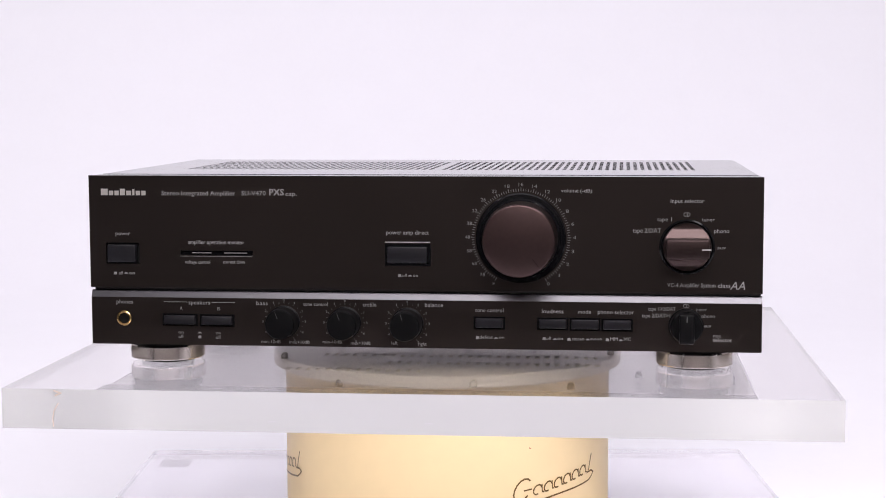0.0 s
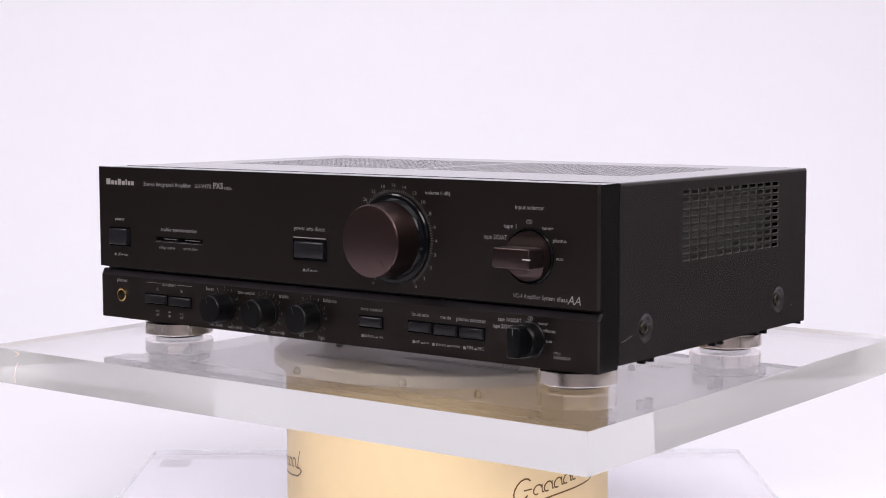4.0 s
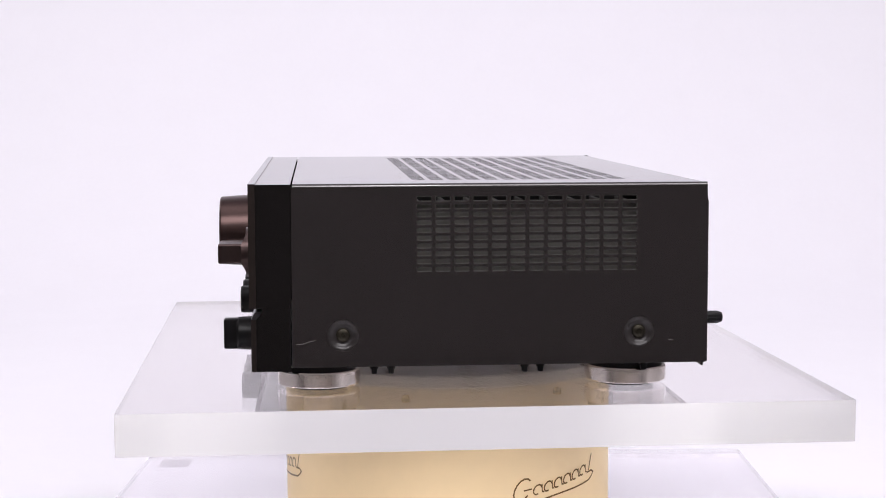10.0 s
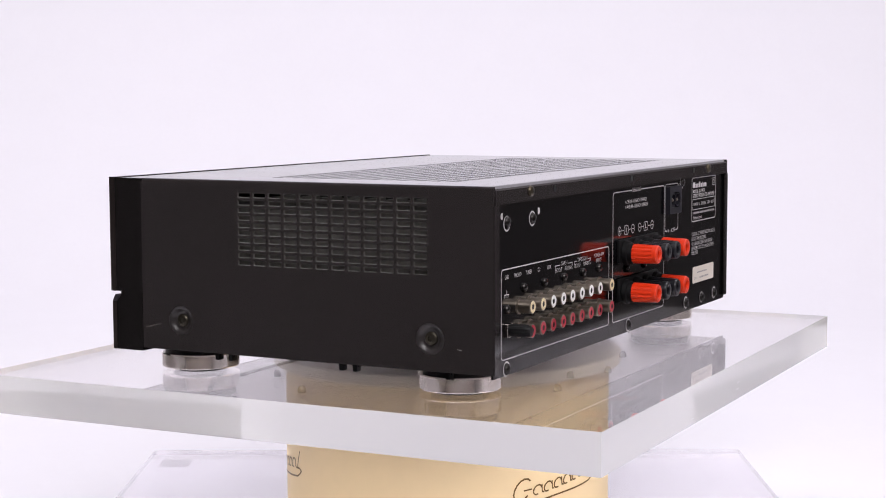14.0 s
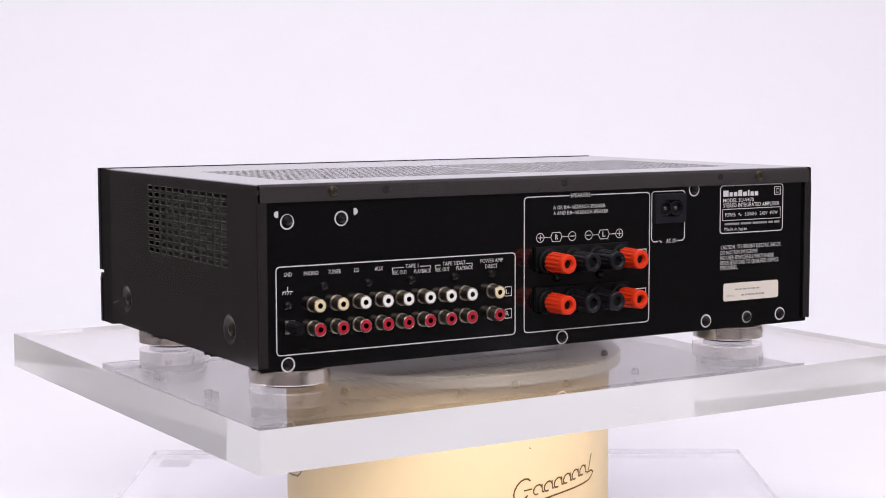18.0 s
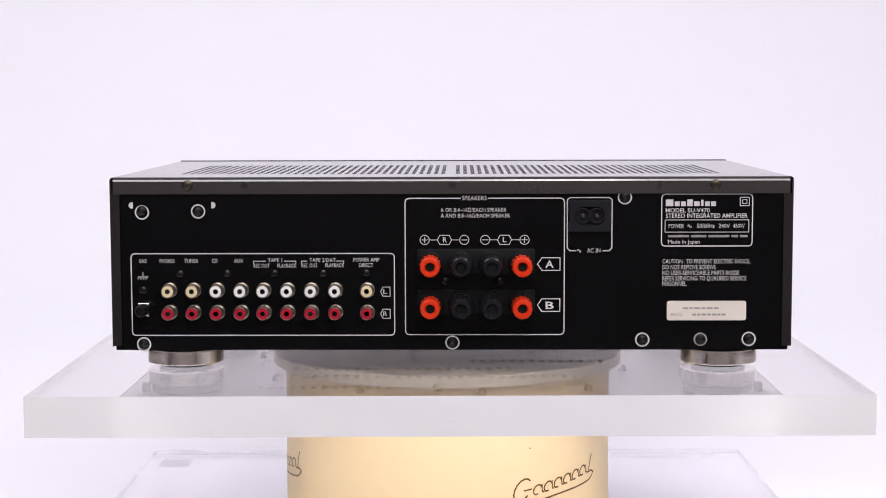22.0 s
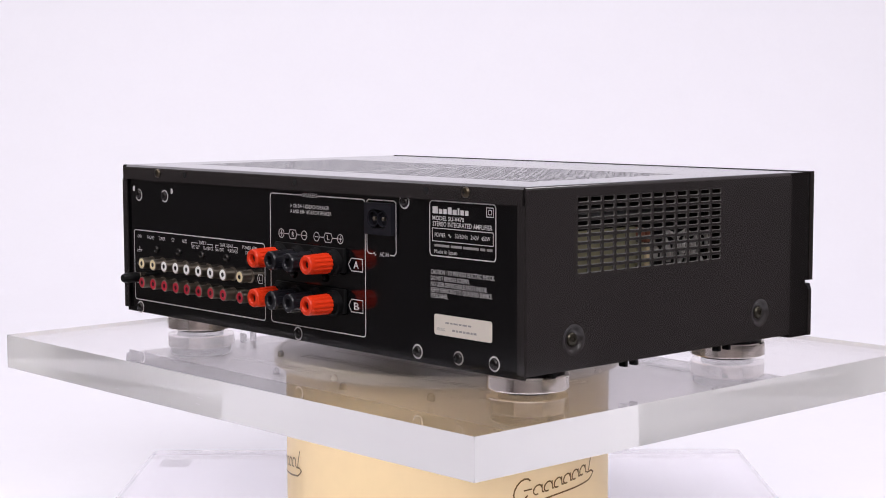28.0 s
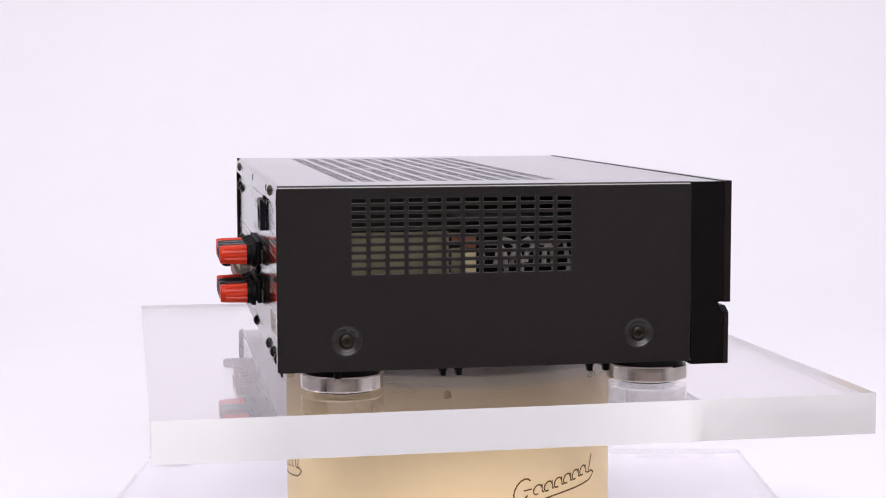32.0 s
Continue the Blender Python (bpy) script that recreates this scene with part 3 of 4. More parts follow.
def fascia():
    # upper panel: a plate with openings, in front of a deep frame
    holes = [(-204.3, 67.1, -182.0, 80.6), (-155.2, 72.9, -107.6, 75.9), (-21.5, 67.6, 7.4, 81.2)]
    z0, z1 = 51.6, 124.2
    pieces = [sheet(-XS, z0, XS, z1, holes, 4.0, lambda u, w, d: (u, YF + d, w)),
              sheet(-XS + 0.5, z0 + 0.02, XS - 0.5, z1 - 0.4, [(-XS + 3, z0 + 0.02, XS - 3, z1 - 2.2)], YC + 0.4 - (YF + 4.0), lambda u, w, d: (u, YF + 4.0 + d, w))]
    sheets("fascia_frame", pieces[1:], FRAME, amp, "black satin frame behind the fascia")
    fu = sheets("upper_fascia", pieces[:1], FASCIA, amp, "black brushed aluminium upper fascia")
    fu.data.materials.append(FRAME)
    for f in fu.data.polygons:
        f.material_index = int(f.normal.z > 0.9 and f.center.z > 0.12)
    # lower panel: a plate with a rounded-over top edge under a shadow groove, on a deep frame
    lower_part("lower_frame", [(YF + 4.0, 14.4), (YF + 4.0, 45.0), (YF + 7.0, 48.6), (YF + 7.4, 49.7), (YF + 7.4, 51.55), (YC, 51.55), (YC, 14.4)], FRAME, "black satin frame behind the lower fascia", XS - 0.5)
    fl = lower_part("lower_fascia", [(YF + 1.0, 14.4), (YF + 1.0, 45.2), (YF + 3.9, 45.2), (YF + 3.9, 14.4)], FASCIA, "black brushed lower fascia")
    lower_part("edge_strip", [(YF + 1.0, 45.22), (YF + 3.1, 49.3), (YF + 3.7, 49.6), (YF + 6.2, 49.65), (YF + 7.0, 48.75), (YF + 3.9, 45.22)],
               STRIP, "polished sloping edge above the lower fascia")
    return fu, fl


cover()
chassis()
feet()
fu, fl = fascia()
FU, FL = Face(fu, front_at, False, INK_FRONT), Face(fl, front_low, False, INK_FRONT)


# ---------------- controls on the front ----------------
def push_button(u0, w0, u1, w1, reach, y, label, parent=amp, name="push_button", frame_to=None):
    b = part(name, box(u0, u1, y - reach, y + 6, w0, w1, 0.7, 3), BUTTON, parent, label, smooth=True)
    if frame_to:
        a0, b0, a1, b1 = frame_to
        sheets("button_frame", [sheet(a0, b0, a1, b1, [(u0 - 0.5, w0 - 0.5, u1 + 0.5, w1 + 0.5)], 1.4, lambda u, w, d: (u, y - 0.7 + d, w))], GLOSS, b)
    return b


def press_marks(face, u, w, u2, w2):
    """The two small signs of a push switch: out and in."""
    bm = stroke([(u - 0.9, w), (u + 0.9, w)], 1.3, face.place)
    stroke([(u - 1.2, w - 0.9), (u + 1.2, w - 0.9)], 0.35, face.place, bm=bm)
    stroke([(u2 - 1.2, w2 - 0.2), (u2 + 1.2, w2 - 0.2)], 0.45, face.place, bm=bm)
    stroke([(u2 - 0.7, w2 + 0.2), (u2 + 0.7, w2 + 0.2)], 0.5, face.place, bm=bm)
    part("press_marks", bm, face.ink, face.owner)


def controls():
    push_button(-202.8, 68.2, -184.2, 79.6, 2.6, YF, "charcoal power push button", name="power_button")
    part("recess", box(-205, -181, YF + 4.2, YF + 5.0, 66, 82), RECESS, fu)
    push_button(-20.4, 69.0, 5.4, 79.4, 1.6, YF, "charcoal push button", name="direct_button", frame_to=(-21.7, 67.4, 7.5, 81.4))
    part("recess", box(-23, 9, YF + 4.2, YF + 5.0, 66, 83), RECESS, fu)
    line(FU, [(-21.7, 82.3), (7.0, 82.3)], 0.55, mat=SILVER)
    press_marks(FU, -198.4, 61.1, -191.2, 61.0)
    press_marks(FU, -12.4, 61.2, -5.9, 60.9)
    # operation monitor: a slot with two light bars and a thin line below
    m = part("operation_monitor", box(-155, -107.8, YF + 1.6, YF + 3.6, 73.0, 75.8), GLOSS, fu, "dark slot with two unlit indicator bars")
    for u0, u1 in ((-147.5, -135), (-126.5, -111.5)):
        part("light_bar", box(u0, u1, YF + 1.1, YF + 1.7, 74.1, 74.7), INK_DIM, amp, "pale unlit indicator bar")
    line(FU, [(-155, 72.3), (-107.8, 72.3)], 0.3, mat=INK_DIM)

    # volume knob: black dish, deep drum and aubergine face
    cu, cw = 64.6, 85.5
    vol = part("volume_knob", lathe([(28.4, 0), (28.4, 1.2), (27.6, 2.0), (25.6, 2.2), (24.6, 4.4), (24.0, 5.2)], cu, cw, YF, -1, 96), GLOSS, amp, "large volume knob with aubergine face", smooth=True)
    part("knob_drum", lathe([(23.8, 3.0), (23.3, 12.0), (22.6, 22.9), (22.2, 23.5)], cu, cw, YF, -1, 96, 96, 0.12), KNOB_SIDE, vol, "aubergine metal knob side", smooth=True)
    part("knob_face", lathe([(22.25, 23.3), (22.0, 23.8), (21.2, 24.1), (0, 24.25)], cu, cw, YF, -1, 96), KNOB, vol, "satin aubergine knob face", smooth=True)
    place = lambda u, w, d: (u, YF - 24.25 - d, w)
    part("pointer", stroke([(cu + 14 * math.cos(radians(-52)), cw + 14 * math.sin(radians(-52))), (cu + 20 * math.cos(radians(-52)), cw + 20 * math.sin(radians(-52)))], 0.5, place, 0.08), KNOB_SIDE, vol)
    bm = bmesh.new()
    for i in range(101):
        g = radians(90 + 149 - 298 * i / 100)
        r1 = 31.8 if i % 5 == 0 else 31.0
        stroke([(cu + 29.4 * math.cos(g), cw + 29.4 * math.sin(g)), (cu + r1 * math.cos(g), cw + r1 * math.sin(g))], 0.32, front_at, bm=bm)
    part("volume_scale", bm, INK_DIM, fu, "ring of fine scale ticks")
    for i, s in enumerate("\u221e 78 68 58 48 38 32 26 22 18 16 14 12 10 8 6 4 3 2 1 0".split()):
        g = radians(90 + 149 - 14.9 * i)
        letters(FU, s, cu + 33.7 * math.cos(g), cw + 33.7 * math.sin(g), (0.6 if s == "1" else 1.4 * len(s) + (0.2 if "1" in s else 0.4)), 2.1, mat=INK_DIM)

    # input selector: dark ring, round metal cap and a bar grip that points to one side
    cu, cw = 168.2, 80.6
    sel = part("input_selector", lathe([(17.2, 0), (17.2, 0.8), (16.2, 1.4), (15.4, 0.6)], cu, cw, YF, -1, 64), GLOSS, amp, "round input selector with a bar grip", smooth=True)
    cap = lathe([(15.2, 0), (14.9, 3.0)] + [(r, 14.0) for r in (14.7, 14.2, 13.5, 12.8, 12, 11, 10, 9, 8, 7, 5, 3, 0)], cu, cw, YF, -1, 64)
    for v in cap.verts:
        if v.co.y < YF - 10:
            v.co.y = YF - 2.8 - 0.48 * max(0.0, 11.5 - max(5.5, abs(v.co.z - cw)))
    part("selector_cap", cap, KNOB_DARK, sel, "brown metal cap", smooth=True)
    bm = box(cu - 14.8, cu + 14.4, YF - 19.5, YF - 2.0, cw - 6.0, cw + 6.0, 1.2, 3)
    for v in bm.verts:
        if abs(v.co.x - cu) > 13:
            v.co.x = cu + (v.co.x - cu) * (1 - 0.12 * abs(v.co.z - cw) / 6)
    part("grip", bm, KNOB_DARK, sel, "brown metal bar grip", smooth=True)
    part("pointer", box(cu + 8.5, cu + 14.0, YF - 19.62, YF - 19.4, cw - 0.35, cw + 0.35), INK, sel, "white pointer line")

    # tone and balance knobs, then the record selector
    def tone_knob(cu, cw, tilt):
        k = part("tone_knob", lathe([(10.4, -0.2), (10.4, 1.2), (9.8, 1.6), (9.6, 14.6), (9.0, 15.6), (0, 15.8)], cu, cw, YF + 1, -1, 64, 32, 0.12), PLASTIC, amp, "small round black knob", smooth=True)
        g = radians(90 + tilt)
        place = lambda u, w, d: (u, YF + 1 - 15.75 - d, w)
        part("pointer", stroke([(cu + 4 * math.cos(g), cw + 4 * math.sin(g)), (cu + 8.6 * math.cos(g), cw + 8.6 * math.sin(g))], 0.3, place, 0.1), INK_FAINT, k)
        bm = bmesh.new()
        for i in range(21):
            g = radians(90 + 150 - 15 * i)
            stroke([(cu + 11.8 * math.cos(g), cw + 11.8 * math.sin(g)), (cu + 12.6 * math.cos(g), cw + 12.6 * math.sin(g))], 0.28, front_low, bm=bm)
        part("scale_ticks", bm, INK_DIM, fl)
        for i, s in enumerate("5 4 3 2 1 0 1 2 3 4 5".split()):
            g = radians(90 + 150 - 30 * i)
            letters(FL, s, cu + 13.9 * math.cos(g), cw + 13.9 * math.sin(g), 0.45 if s == "1" else 1.0, 1.5, mat=INK_DIM)

    tone_knob(-87.8, 30.4, 18)
    tone_knob(-48.0, 30.2, 18)
    tone_knob(-7.8, 30.0, 18)
    cu, cw = 168.1, 30.9
    rec = part("record_selector", lathe([(11.0, -0.2), (11.0, 0.8), (10.3, 1.4), (10.0, 9.0), (9.0, 10.4), (0, 10.6)], cu, cw, YF + 1, -1, 64), PLASTIC, amp, "black record selector knob with a bar grip", smooth=True)
    part("grip", box(cu - 4.6, cu + 4.6, YF - 17.2, YF - 2, cw - 9.2, cw + 9.2, 1.3, 3), PLASTIC, rec, smooth=True)
    part("pointer", box(cu - 0.3, cu + 0.3, YF - 17.3, YF - 17.0, cw + 4.5, cw + 8.2), INK_FAINT, rec)

    # headphone socket
    j = part("headphone_socket", lathe([(4.9, -0.3), (4.9, 0.9), (4.3, 1.3), (3.5, 1.2), (3.3, -0.2)], -193.3, 31.5, YF + 1, -1, 40), GOLD, amp, "gold ringed headphone socket", smooth=True)
    part("socket_hole", lathe([(3.4, 0.06), (0, 0.06)], -193.3, 31.5, YF + 1, -1, 24), RECESS, j)
    # row of switches in the lower panel
    for u0, w0, u1, w1, s in ((-166.5, 28.0, -145.9, 33.7, "grey speaker push button"), (-141.7, 27.8, -121.6, 33.4, "grey speaker push button"),
                              (36.0, 28.2, 53.3, 34.1, "charcoal push button"), (76.2, 28.4, 93.3, 34.0, "charcoal push button"),
                              (96.6, 28.1, 113.5, 33.9, "charcoal push button"), (116.7, 28.0, 133.7, 33.8, "charcoal push button")):
        b = push_button(u0, w0, u1, w1, 3.0 if "speaker" in s else 2.2, YF + 1, s)
        # upper half set back so the charcoal face catches lamp light and greys
        if "speaker" in s:
            for v in b.data.vertices:
                if v.co.y < (YF - 1.0) * MM and v.co.z > (w0 + w1) / 2 * MM:
                    v.co.y += 0.9 * MM
        sheets("button_frame", [sheet(u0 - 1.3, w0 - 1.1, u1 + 1.3, w1 + 1.1, [(u0 - 0.3, w0 - 0.3, u1 + 0.3, w1 + 0.3)], 0.8, lambda u, w, d: (u, YF + 1 - 0.4 + d, w))], GLOSS, b)
    for u, w, u2, w2 in ((37.1, 21.9, 48.9, 21.6), (79.4, 21.8, 86.2, 21.4), (95.1, 21.6, 106.8, 21.4), (119.2, 21.6, 127.7, 21.3), (-143.4, 19.9, -143.4, 22.5)):
        press_marks(FL, u, w, u2, w2)
    line(FL, [(-166.7, 42.4), (-151.4, 42.4)], 0.3)
    line(FL, [(-135.2, 42.3), (-119.9, 42.3)], 0.3)
    # maker's mark as a row of plain silver blocks
    bars(FU, -206.9, 111.4, -177.3, 115.6, (1.1, 0.7, 0.7, 0.8, 0.8, 0.35, 0.7, 0.7), "maker_mark", SILVER, (1, 0.7, 0.7, 1, 0.7, 0.95, 0.7, 0.7))


controls()


# ---------------- the rear ----------------
def rear():
    rp = sheets("rear_panel", [sheet(-XS + 2, 14.2, XS - 2, 118.0, [], 1.2, lambda u, w, d: (u, YR - 1.2 - d, w))], PANEL, amp, "black printed rear panel")
    face = Face(rp, rear_at, True, INK)
    for u0, w0, u1, w1, r in ((35.8, 23.6, 202.5, 75.7, 2.4), (-189.6, 80.1, -132.6, 112.8, 2.4), (-187.4, 88.9, -134.8, 96.6, 0.1)):
        line(face, round_rect(u0, w0, u1, w1, r), 0.7 if r > 1 else 0.45, True, "printed_frame")
    line(face, [(-78.6, 77.2), (-75.0, 77.2), (-73.3, 79.0), (-73.3, 109.5), (-75.0, 110.8), (-99.6, 110.8), (-101.4, 109.5), (-101.4, 79.0), (-99.6, 77.2), (-95.6, 77.2)], 0.7, name="printed_frame")
    line(face, [(-23.2, 110.5), (-69.1, 110.5), (-70.9, 109.8), (-71.5, 108.1), (-71.5, 26.3), (-70.9, 24.6), (-69.1, 23.9), (26.5, 23.9), (28.3, 24.6), (28.9, 26.3), (28.9, 108.1), (28.3, 109.8), (26.5, 110.5), (-6.2, 110.5)], 0.7, name="printed_frame")
    for u0, w0 in ((-79.6, 77.2), (-149.0, 92.6)):
        line(face, [(u0 - 0.25 * k - 0.05, w0 + 0.9 * math.sin(k * 0.63)) for k in range(11)], 0.45, name="wave_sign")
    # symbol in a double square, bars for what cannot be lettered
    line(face, round_rect(-187.5, 105.5, -181.8, 110.8, 0.2), 0.5, True)
    line(face, round_rect(-186.0, 106.9, -183.3, 109.4, 0.2), 0.4, True)
    bars(face, -135.1, 105.3, -166.6, 109.5, (1.1, 0.7, 0.7, 0.8, 0.8, 0.35, 0.7, 0.7), "maker_mark", None, (1, 0.7, 0.7, 1, 0.7, 0.95, 0.7, 0.7))
    bars(face, -136.7, 85.6, -186.8, 87.1, (2.2, 1.6, 2.2, 0.7, 0.8), mat=INK_DIM)
    # brackets over the tape sockets, ground sign
    for a, b, c, d in ((124.9, 117.0, 105.5, 98.1), (94.5, 91.0, 72.6, 67.9)):
        line(face, [(a, 69.0), (a, 70.9), (b, 70.9)], 0.45)
        line(face, [(c, 70.9), (d, 70.9), (d, 69.0)], 0.45)
    bm = stroke([(195.1, 63.8), (195.1, 61.2)], 0.45, rear_at)
    stroke([(198.4, 61.0), (191.8, 61.0)], 0.45, rear_at, bm=bm)
    for k in range(4):
        stroke([(197.8 - 1.7 * k, 60.8), (198.6 - 1.7 * k, 59.2)], 0.35, rear_at, bm=bm)
    part("ground_sign", bm, INK, rp)
    # polarity signs
    for u, plus in ((16.6, True), (-8.4, False), (-21.6, False), (-46.4, True)):
        bm = stroke(circle(u, 84.2, 2.9), 0.5, rear_at, closed=True)
        stroke([(u - 1.9, 84.2), (u + 1.9, 84.2)], 0.5, rear_at, bm=bm)
        if plus:
            stroke([(u, 82.3), (u, 86.1)], 0.5, rear_at, bm=bm)
        part("polarity_sign", bm, INK, rp)
    for u in (4.1, -33.8):
        line(face, [(u - 4.4, 84.2), (u - 3.0, 87.1), (u + 3.0, 87.1), (u + 4.4, 84.2), (u + 3.0, 81.3), (u - 3.0, 81.3)], 0.5, True)
        line(face, [(u + 4.5, 84.2), (u + 9.6, 84.2)], 0.45)
        line(face, [(u - 4.5, 84.2), (u - 9.6, 84.2)], 0.45)
    for w in (68.8, 42.7):
        line(face, [(-54.6, w), (-57.4, w + 4.0), (-68.8, w + 4.0), (-68.8, w - 4.0), (-57.4, w - 4.0)], 0.6, True, "printed_flag")
    for w in (51.4, 37.3):
        line(face, [(44.6, w), (43.2, w + 2.9), (38.6, w + 2.9), (38.6, w - 2.9), (43.2, w - 2.9)], 0.45, True, "printed_flag")

    # phono sockets
    plug = [(4.8, 0), (4.8, 0.8), (4.1, 1.1), (4.05, 7.9), (4.2, 8.1), (4.15, 8.9), (3.8, 9.2), (3.4, 8.9)]
    shell = rubber = None
    for row, w in enumerate((52.5, 38.4)):
        for i, u in enumerate((178.3, 163.1, 148.0, 132.8, 118.5, 103.4, 88.4, 73.2, 53.0)):
            o = new("phono_socket")
            o.parent = amp
            o.location = (u * MM, (YR - 1.2) * MM, w * MM)
            ins = RED if row else (IVORY_INS if i in (0, 1, 8) else WHITE_INS)
            if shell is None:
                shell = part("barrel", lathe(plug, 0, 0, 0, 1, 32), NICKEL, o, "nickel plated barrel", smooth=True)
                hole = part("pin_hole", lathe([(1.6, 9.15), (0, 9.15)], 0, 0, 0, 1, 16), RECESS, o)
            else:
                link("barrel", shell.data, NICKEL, o)
                link("pin_hole", hole.data, RECESS, o)
            tagged(part("insulator", lathe([(3.65, 8.8), (3.45, 9.3), (1.7, 9.3), (1.5, 8.4)], 0, 0, 0, 1, 28), ins, o, smooth=True),
                   "red insulator" if row else ("yellowed insulator" if i in (0, 1, 8) else "white insulator"))
    # ground post with a black thumb nut on a metal clip
    g = part("ground_post", box(191.4, 198.2, YR - 1.2, YR + 1.2, 36.4, 44.4, 0.3), STEEL, amp, "metal ground clip with a black thumb nut")
    part("thumb_nut", lathe([(3.0, 2.0), (3.8, 2.4), (3.9, 12.5), (2.8, 15.6), (0, 15.8)], 194.6, 40.6, YR - 1.2, 1, 32, 16, 0.2), PLASTIC, g, "black thumb nut", smooth=True)

    # loudspeaker posts in two rows
    for w in (70.2, 44.2):
        part("terminal_block", box(-53.0, 21.5, YR - 1.3, YR + 1.6, w - 7.4, w + 8.4, 1.0), DULL, amp, "black moulded terminal block", smooth=True)
        for k, u in enumerate((12.9, -6.3, -25.5, -44.3)):
            b = new("speaker_post")
            b.parent = amp
            b.location = (u * MM, (YR - 1.2) * MM, (w - 0.9) * MM)
            red = k in (0, 3)
            tagged(b, "orange-red screw terminal" if red else "black screw terminal")
            part("collar", lathe([(8.4, 3.4), (8.2, 6.0), (7.2, 6.6), (7.0, 9.2), (5.0, 9.4)], 0, 0, 0, 1, 40), DULL, b, "black collar", smooth=True)
            cap = part("cap", lathe([(5.6, 9.0), (6.6, 9.3), (6.6, 11.0), (6.2, 23.6), (5.4, 23.8)], 0, 0, 0, 1, 84, 14, 0.45), ORANGE if red else POST_BLACK, b,
                       "ribbed orange-red cap" if red else "ribbed black cap", smooth=True)
            part("cap_nose", lathe([(6.15, 23.4), (6.1, 26.0), (5.5, 26.9), (3.6, 27.0), (3.0, 26.2), (2.7, 23.8), (0, 23.8)], 0, 0, 0, 1, 48), ORANGE if red else POST_BLACK, b, smooth=True)
            part("socket_hole", lathe([(2.6, 24.0), (0, 24.0)], 0, 0, 0, 1, 20), RECESS, b)

    # mains inlet
    at_inlet = lambda u, w, d: (u, YR + 2.2 - d, w)
    mouth, rim, block = round_slots([(-97.2, 93.6, -77.6, 105.2)], 3.4, at_inlet, (25.0, 19.0))
    ac = sheets("mains_inlet", [mouth, rim, sheet(-100.2, 89.6, -74.6, 109.2, [(-99.9, 89.9, -74.9, 108.9)], 3.5, at_inlet)], INLET, amp, "blue-black figure-eight mains inlet")
    part("inlet_recess", box(-99.5, -75.4, YR - 1.24, YR - 1.1, 91, 108), RECESS, ac)
    bm = lathe([(4.9, 0), (4.9, 3.0), (4.4, 3.1), (4.3, 0.3)], -83.0, 99.4, YR - 1.1, 1, 32)
    lathe([(4.9, 0), (4.9, 3.02), (4.4, 3.12), (4.3, 0.3)], -91.8, 99.4, YR - 1.1, 1, 32, bm=bm)
    part("socket_shroud", bm, INLET, ac, smooth=True)
    for u in (-83.0, -91.8):
        part("pin", lathe([(1.2, 0), (1.2, 2.4), (0.7, 2.9), (0, 2.9)], u, 99.4, YR - 1.1, 1, 16), NICKEL, ac, smooth=True)

    # screws: domed heads with a cross slot in flat near-black strokes, some with a printed ring
    head = [(3.3, 0), (3.3, 0.8), (2.7, 1.7), (1.4, 2.2), (0, 2.3)]
    for u, w, ring in ((195.0, 102.8, 1), (159.5, 102.5, 1), (195.3, 17.9, 1), (-0.8, 18.8, 1), (-109.4, 111.0, 1), (-121.1, 20.6, 1), (-157.8, 20.8, 2), (-188.4, 21.0, 1),
                       (171.4, 62.8, 0), (141.6, 62.9, 0), (111.6, 63.0, 0), (80.9, 63.1, 0), (53.6, 63.2, 0), (195.0, 52.5, 0), (3.5, 58.0, 0), (-30.5, 58.0, 0)):
        k = 1.0 if ring else 0.82
        s = part("screw", lathe([(r * k, d) for r, d in head], u, w, YR - 1.25, 1, 28), SCREW, amp, "black cross-head screw", smooth=True)
        place = lambda a, b, d: (a, YR + 1.0 - (0.6 if not ring else 0.0) + d, b)
        bm = stroke([(u - 1.3, w), (u + 1.3, w)], 0.55, place, 0.15)
        stroke([(u, w - 1.3), (u, w + 1.3)], 0.55, place, 0.17, bm=bm)
        part("cross_slot", bm, RECESS, s)
        if ring:
            part("printed_ring", stroke(circle(u, w - (0.9 if u > 190 and w > 90 else 0), 4.1 if ring == 1 else 3.8, 28), 0.95, rear_at, closed=True), INK if ring == 1 else INK_GREY, rp)
    for u in (165.7, -166.0):
        lip = part("screw", lathe(head, u, 119.0, YR + 0.1, 1, 28), LIP_SCREW, amp, "worn bronze cross-head screw", smooth=True)
        place = lambda a, b, d: (a, YR + 2.3 + d, b)
        bm = stroke([(u - 1.3, 119.0), (u + 1.3, 119.0)], 0.55, place, 0.15)
        stroke([(u, 117.7), (u, 120.3)], 0.55, place, 0.17, bm=bm)
        part("cross_slot", bm, RECESS, lip)
    # flat dark discs on the uncut lip stand for shaded holes
    for u in (129.9, -1.0, -131.1):
        part("lip_hole_disc", lathe([(2.2, 0.0), (2.2, 0.12), (0, 0.12)], u, 118.8, YR + 0.57, 1, 24), RECESS, rp)
    for u, s in ((201.5, 1), (150.3, 1)):
        part("tab_mark", prism([(u + 1.9 * math.cos(radians(a)), 106.4 + 2.0 * math.sin(radians(a))) for a in (range(-90, 91, 20) if u > 190 else range(90, 271, 20))] + [(u - (0.9 if u > 190 else -0.9), 108.4), (u - (0.9 if u > 190 else -0.9), 104.4)][::1 if u > 190 else -1], rear_at, 0.02, 0.14), INK, rp)

